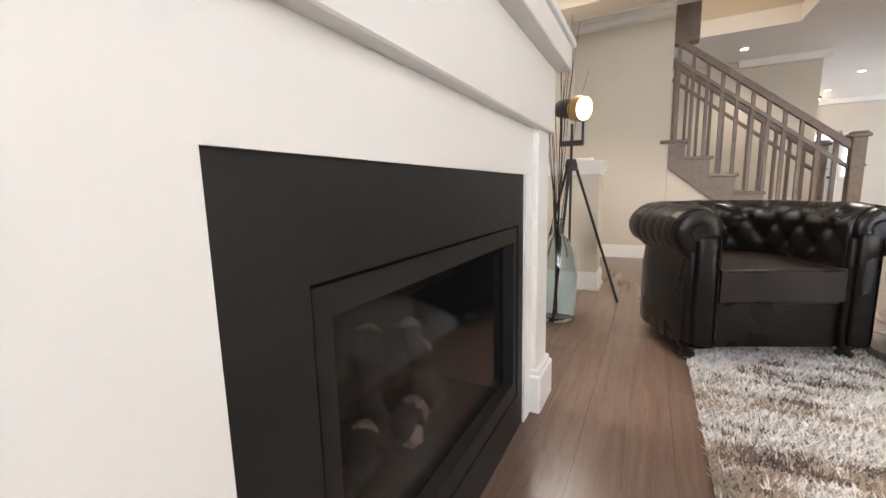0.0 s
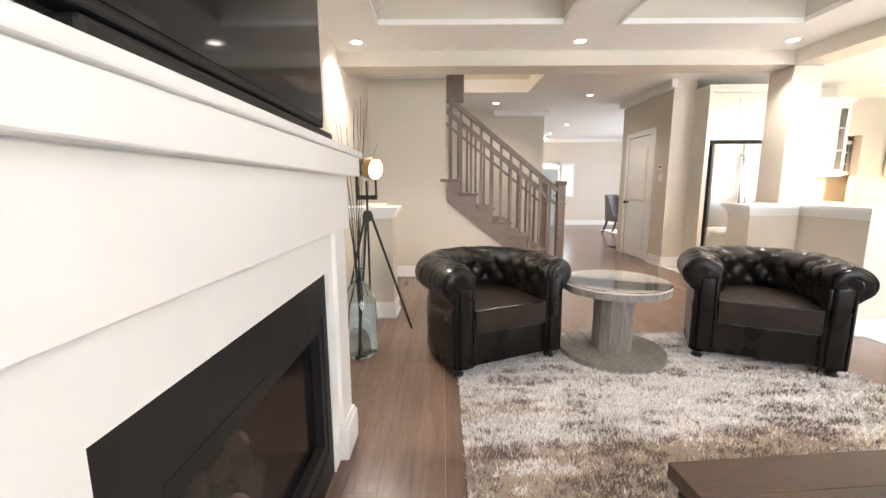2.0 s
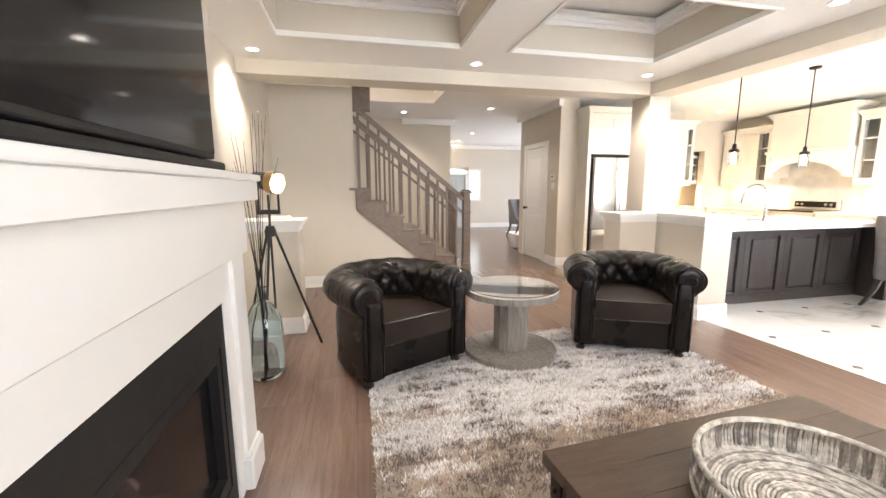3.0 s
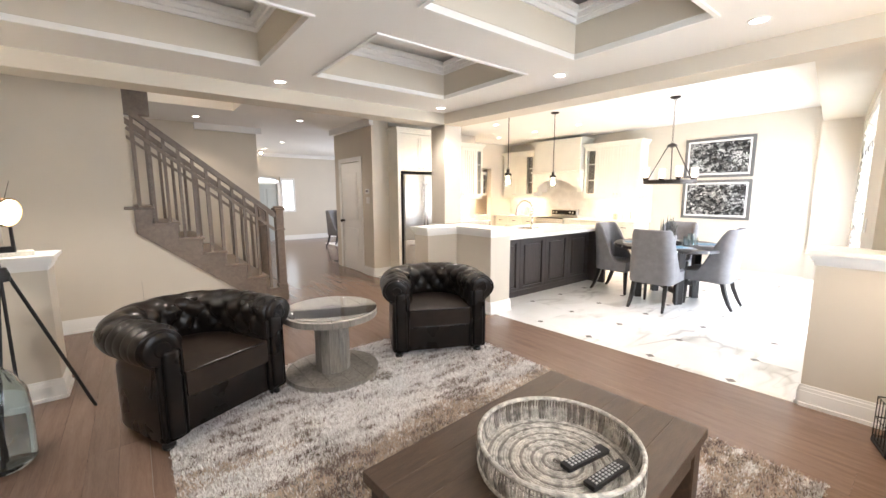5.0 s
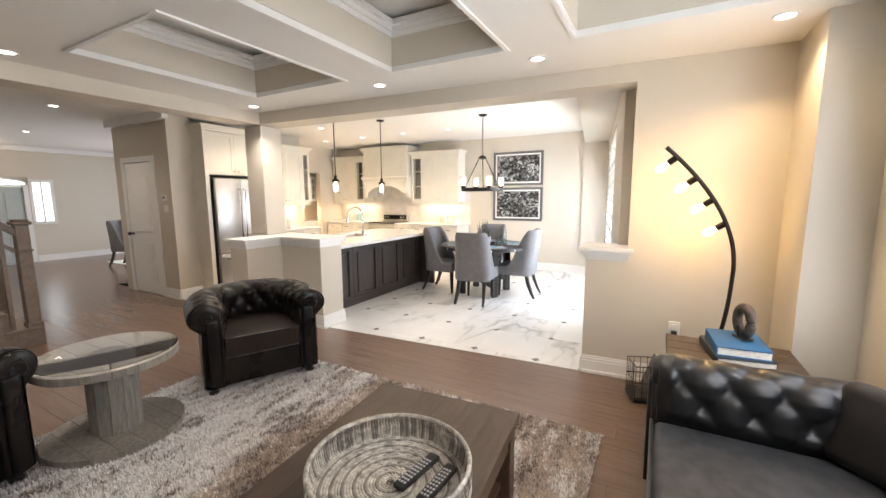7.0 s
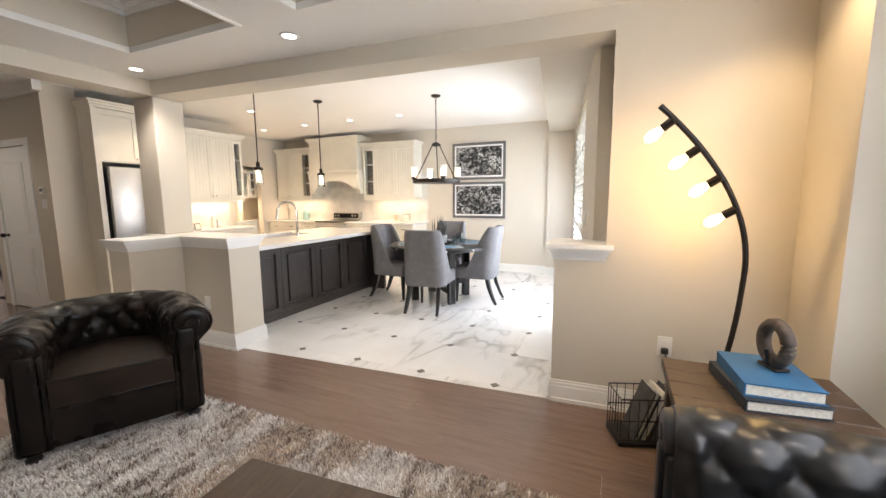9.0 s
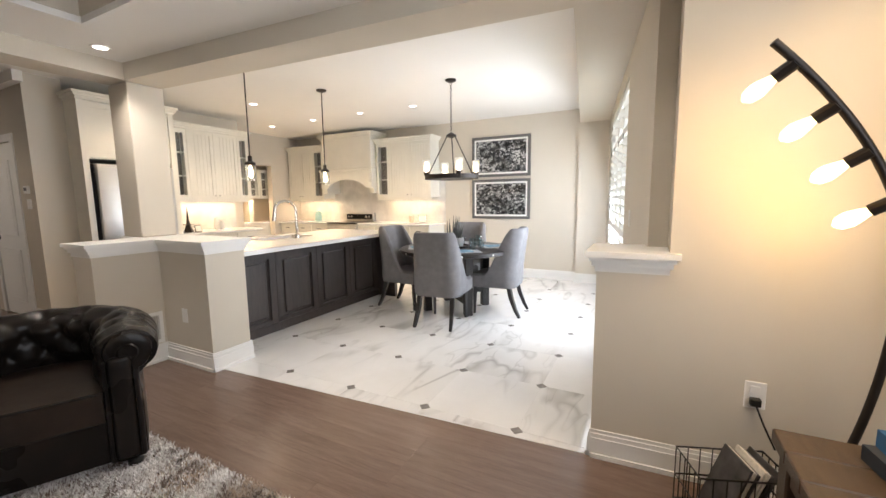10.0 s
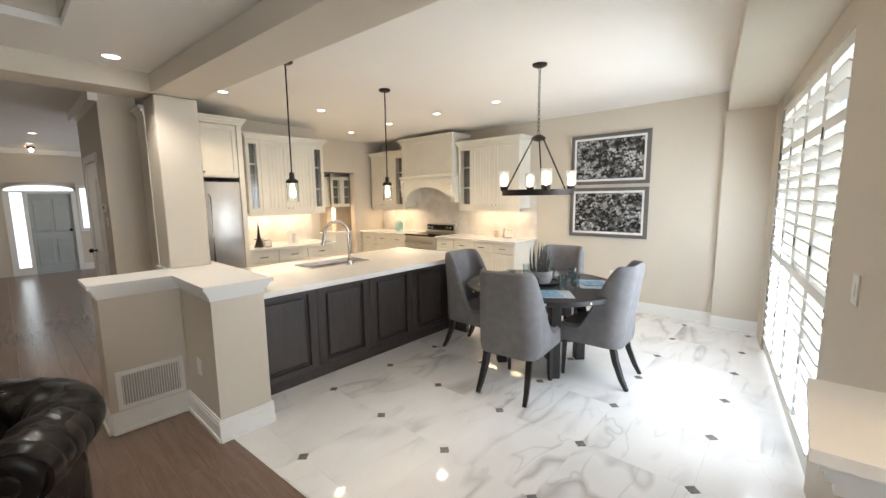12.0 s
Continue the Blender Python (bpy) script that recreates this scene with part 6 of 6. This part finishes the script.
# ---- rug ----
def rug():
    rng = np.random.default_rng(3)
    x0, x1, y0, y1 = 0.07, 2.63, -0.70, 2.42
    n = 170000
    px = rng.uniform(x0, x1, n)
    py = rng.uniform(y0, y1, n)
    cell = rng.normal(0, 1, (190, 160))
    tuft_id = cell[((py - y0) / (y1 - y0) * 150).astype(int), ((px - x0 + 0.012 * np.sin(py * 90)) / (x1 - x0 + 0.05) * 120).astype(int) % 150]

    def soft(across, along):
        """Smooth random patches of the given size in metres."""
        g = rng.normal(0, 1, (int(3.3 / along) + 3, int(2.8 / across) + 3))
        fx, fy = (px - x0) / across, (py - y0) / along
        ix, iy = fx.astype(int), fy.astype(int)
        ax, ay = fx - ix, fy - iy
        ax, ay = ax * ax * (3 - 2 * ax), ay * ay * (3 - 2 * ay)
        return (g[iy, ix] * (1 - ax) + g[iy, ix + 1] * ax) * (1 - ay) + (g[iy + 1, ix] * (1 - ax) + g[iy + 1, ix + 1] * ax) * ay

    patch = soft(0.34, 0.11)
    streak = 0.36 * tuft_id + 0.52 * soft(0.11, 0.032) + 0.34 * patch + rng.normal(0, 0.30, n)
    band = 1.05 * np.exp(-((py - 0.62 - 0.12 * px) / 0.38) ** 2) + 0.8 * np.exp(-((py + 0.45) / 0.3) ** 2) + 0.30 * soft(0.5, 0.2) - 0.25
    h = rng.uniform(0.014, 0.032, n)
    a = rng.uniform(0, 2 * np.pi, n) + 0.8 * tuft_id
    lean = rng.uniform(0.008, 0.026, n)
    w = rng.uniform(0.0016, 0.0030, n)
    verts = np.empty((n, 5, 3))
    ca, sa = np.cos(a), np.sin(a)
    for k, (t, f) in enumerate(((0, -1), (0, 1), (0.6, -1), (0.6, 1), (1, 0))):
        verts[:, k, 0] = px + ca * lean * t ** 1.5 - sa * w * f
        verts[:, k, 1] = py + sa * lean * t ** 1.5 + ca * w * f
        verts[:, k, 2] = 0.006 + h * t * (1 - 0.15 * t)
    idx = np.arange(n) * 5
    quads = np.stack([idx, idx + 1, idx + 3, idx + 2], 1)
    tris = np.stack([idx + 2, idx + 3, idx + 4], 1)
    me = bpy.data.meshes.new("shag")
    me.vertices.add(n * 5)
    me.vertices.foreach_set("co", verts.ravel())
    me.loops.add(n * 7)
    me.polygons.add(n * 2)
    loops = np.concatenate([quads.ravel(), tris.ravel()])
    starts = np.concatenate([np.arange(n) * 4, n * 4 + np.arange(n) * 3])
    me.loops.foreach_set("vertex_index", loops)
    me.polygons.foreach_set("loop_start", starts)
    order = np.where(streak - 0.25 * band < -0.56, 1, np.where(streak > 0.30 + 0.7 * band, 2, np.where(band + 0.3 * streak > 0.18, 3, 0)))
    me.polygons.foreach_set("material_index", np.concatenate([order, order]))
    for m in (plain("silver_pile", (0.68, 0.65, 0.63), 0.7, vary=0.15, scale=3), plain("brown_pile", (0.20, 0.150, 0.125), 0.7, vary=0.3, scale=3), plain("pale_pile", (0.88, 0.86, 0.84), 0.7, vary=0.06, scale=3), plain("tan_pile", (0.50, 0.395, 0.305), 0.7, vary=0.2, scale=3)):
        me.materials.append(m)
    me.update(calc_edges=True)
    me.validate()
    r = thing("shag_rug", "silver and brown shaggy area rug on the wooden floor", "rug")
    part("backing", box(x0, y0, 0.0, x1, y1, 0.010), plain("rug_backing", (0.42, 0.38, 0.35), 0.95, vary=0.3, scale=20), r)
    p = new("shag", me)
    p.parent = r
    tagged(p, "long silver and brown shag pile", "", "", "stuff")


rug()

# ---- floor pieces, last ----
floor_ob = bpy.data.objects["floor"]
bed = bpy.data.objects["tile_bed"]
PW = 0.14
random.seed(12)
plank_meshes = {}


def plank(x, y0, y1, w=PW):
    key = (round(y1 - y0, 2), round(w, 3))
    if key not in plank_meshes:
        plank_meshes[key] = mesh_of("plank", box(0.0004, 0.0004, -0.014, w - 0.0004, key[0] - 0.0004, 0.0), FLOORWOOD)
    ob = new("plank", plank_meshes[key])
    ob.parent = floor_ob
    ob.location = (x, y0, 0)


far = []
i = 0
x = WEST
while x < 3.75:
    y = BACK_Y - random.choice((0.0, 0.3, 0.6, 0.9))
    while y < 12.2:
        ln = random.choice((0.9, 1.2, 1.5, 1.8))
        y1 = min(y + ln, 12.2)
        if x + PW > 3.36:
            # boards that meet the tile are cut along its edge
            if y < 3.3:
                lo, hi = max(y, BACK_Y), min(y1, 3.3)
                cuts = sorted([lo, hi] + [c for c in (3.31 - (x - 3.36) / 0.0585, 3.31 - (x + PW - 3.36) / 0.0585) if lo < c < hi])
                for ya, yb in zip(cuts, cuts[1:]):
                    w0, w1 = min(PW, edge_x(ya) - x), min(PW, edge_x(yb) - x)
                    if yb - ya > 0.002 and max(w0, w1) > 0.002:
                        w0, w1 = max(w0, 0.0005), max(w1, 0.0005)
                        far.append(prism([(x, ya), (x + w0, ya), (x + w1, yb), (x, yb)], -0.014, 0.0))
            elif y >= 3.3 and x < 3.34:
                far.append(box(x + 0.0008, y + 0.0008, -0.014, x + PW - 0.0008, y1 - 0.0008, 0.0))
        elif y1 > BACK_Y:
            if y < 3.6 and x < 3.3:
                lo = max(y, BACK_Y)
                plank(x, lo, round(y1 - lo, 2) + lo)
            else:
                far.append(box(x + 0.0008, y + 0.0008, -0.014, x + PW - 0.0008, y1 - 0.0008, 0.0))
        y = y1
    x += PW
x = 3.34
while x < 7.0:
    far.append(box(x, 6.86, -0.014, x + PW - 0.0016, 9.2, 0.0))
    far.append(box(x, 9.2, -0.014, x + PW - 0.0016, 12.2, 0.0))
    x += PW
fo = part("planks_beyond", join(*far), FLOORWOOD_FAR, floor_ob)
fo["kind"] = "stuff"
TP, CUT = 0.62, 0.042
octo = [(CUT, 0.0003), (TP - CUT, 0.0003), (TP - 0.0003, CUT), (TP - 0.0003, TP - CUT), (TP - CUT, TP - 0.0003), (CUT, TP - 0.0003), (0.0003, TP - CUT), (0.0003, CUT)]
tile_me = mesh_of("tile", prism(octo, -0.01, 0.0), MARBLE)
dq = CUT - 0.004
dot_me = mesh_of("inset", prism([(0, -dq), (dq, 0), (0, dq), (-dq, 0)], -0.01, 0.0), DOTSTONE)
edge_tiles = []
for i in range(-2, 8):
    for j in range(-4, 11):
        x, y = 4.243 + TP * i, 1.232 + TP * j
        if x > 8.2 or y > 7.2:
            continue
        e = max(edge_x(y), edge_x(y + TP)) + 0.012
        if y + TP > 3.3:
            e = 3.40
        if x >= e:
            ob = new("tile", tile_me)
            ob.parent, ob.location = bed, (x, y, 0)
        elif x + TP > e + 0.02:
            lo, hi = (edge_x(y) + 0.006, edge_x(y + TP) + 0.006) if y + TP <= 3.3 else (3.40, 3.40)
            edge_tiles.append(prism([(max(x, lo), y + 0.002), (x + TP - CUT, y + 0.002), (x + TP - 0.002, y + CUT), (x + TP - 0.002, y + TP - CUT), (x + TP - CUT, y + TP - 0.002), (max(x, hi), y + TP - 0.002)], -0.01, 0.0))
        if x > edge_x(y) + CUT:
            ob = new("inset", dot_me)
            ob.parent, ob.location = bed, (x, y, 0)
for bm in edge_tiles:
    part("cut_tile", bm, MARBLE, bed)
thr = prism([(edge_x(-0.38) - 0.004, -0.38), (edge_x(-0.38) + 0.008, -0.38), (edge_x(2.4) + 0.008, 2.4), (edge_x(2.4) - 0.004, 2.4)], -0.01, 0.002)
solid("threshold_strip", thr, MARBLE, "thin strip between wood and marble floor", "trim", "structure")
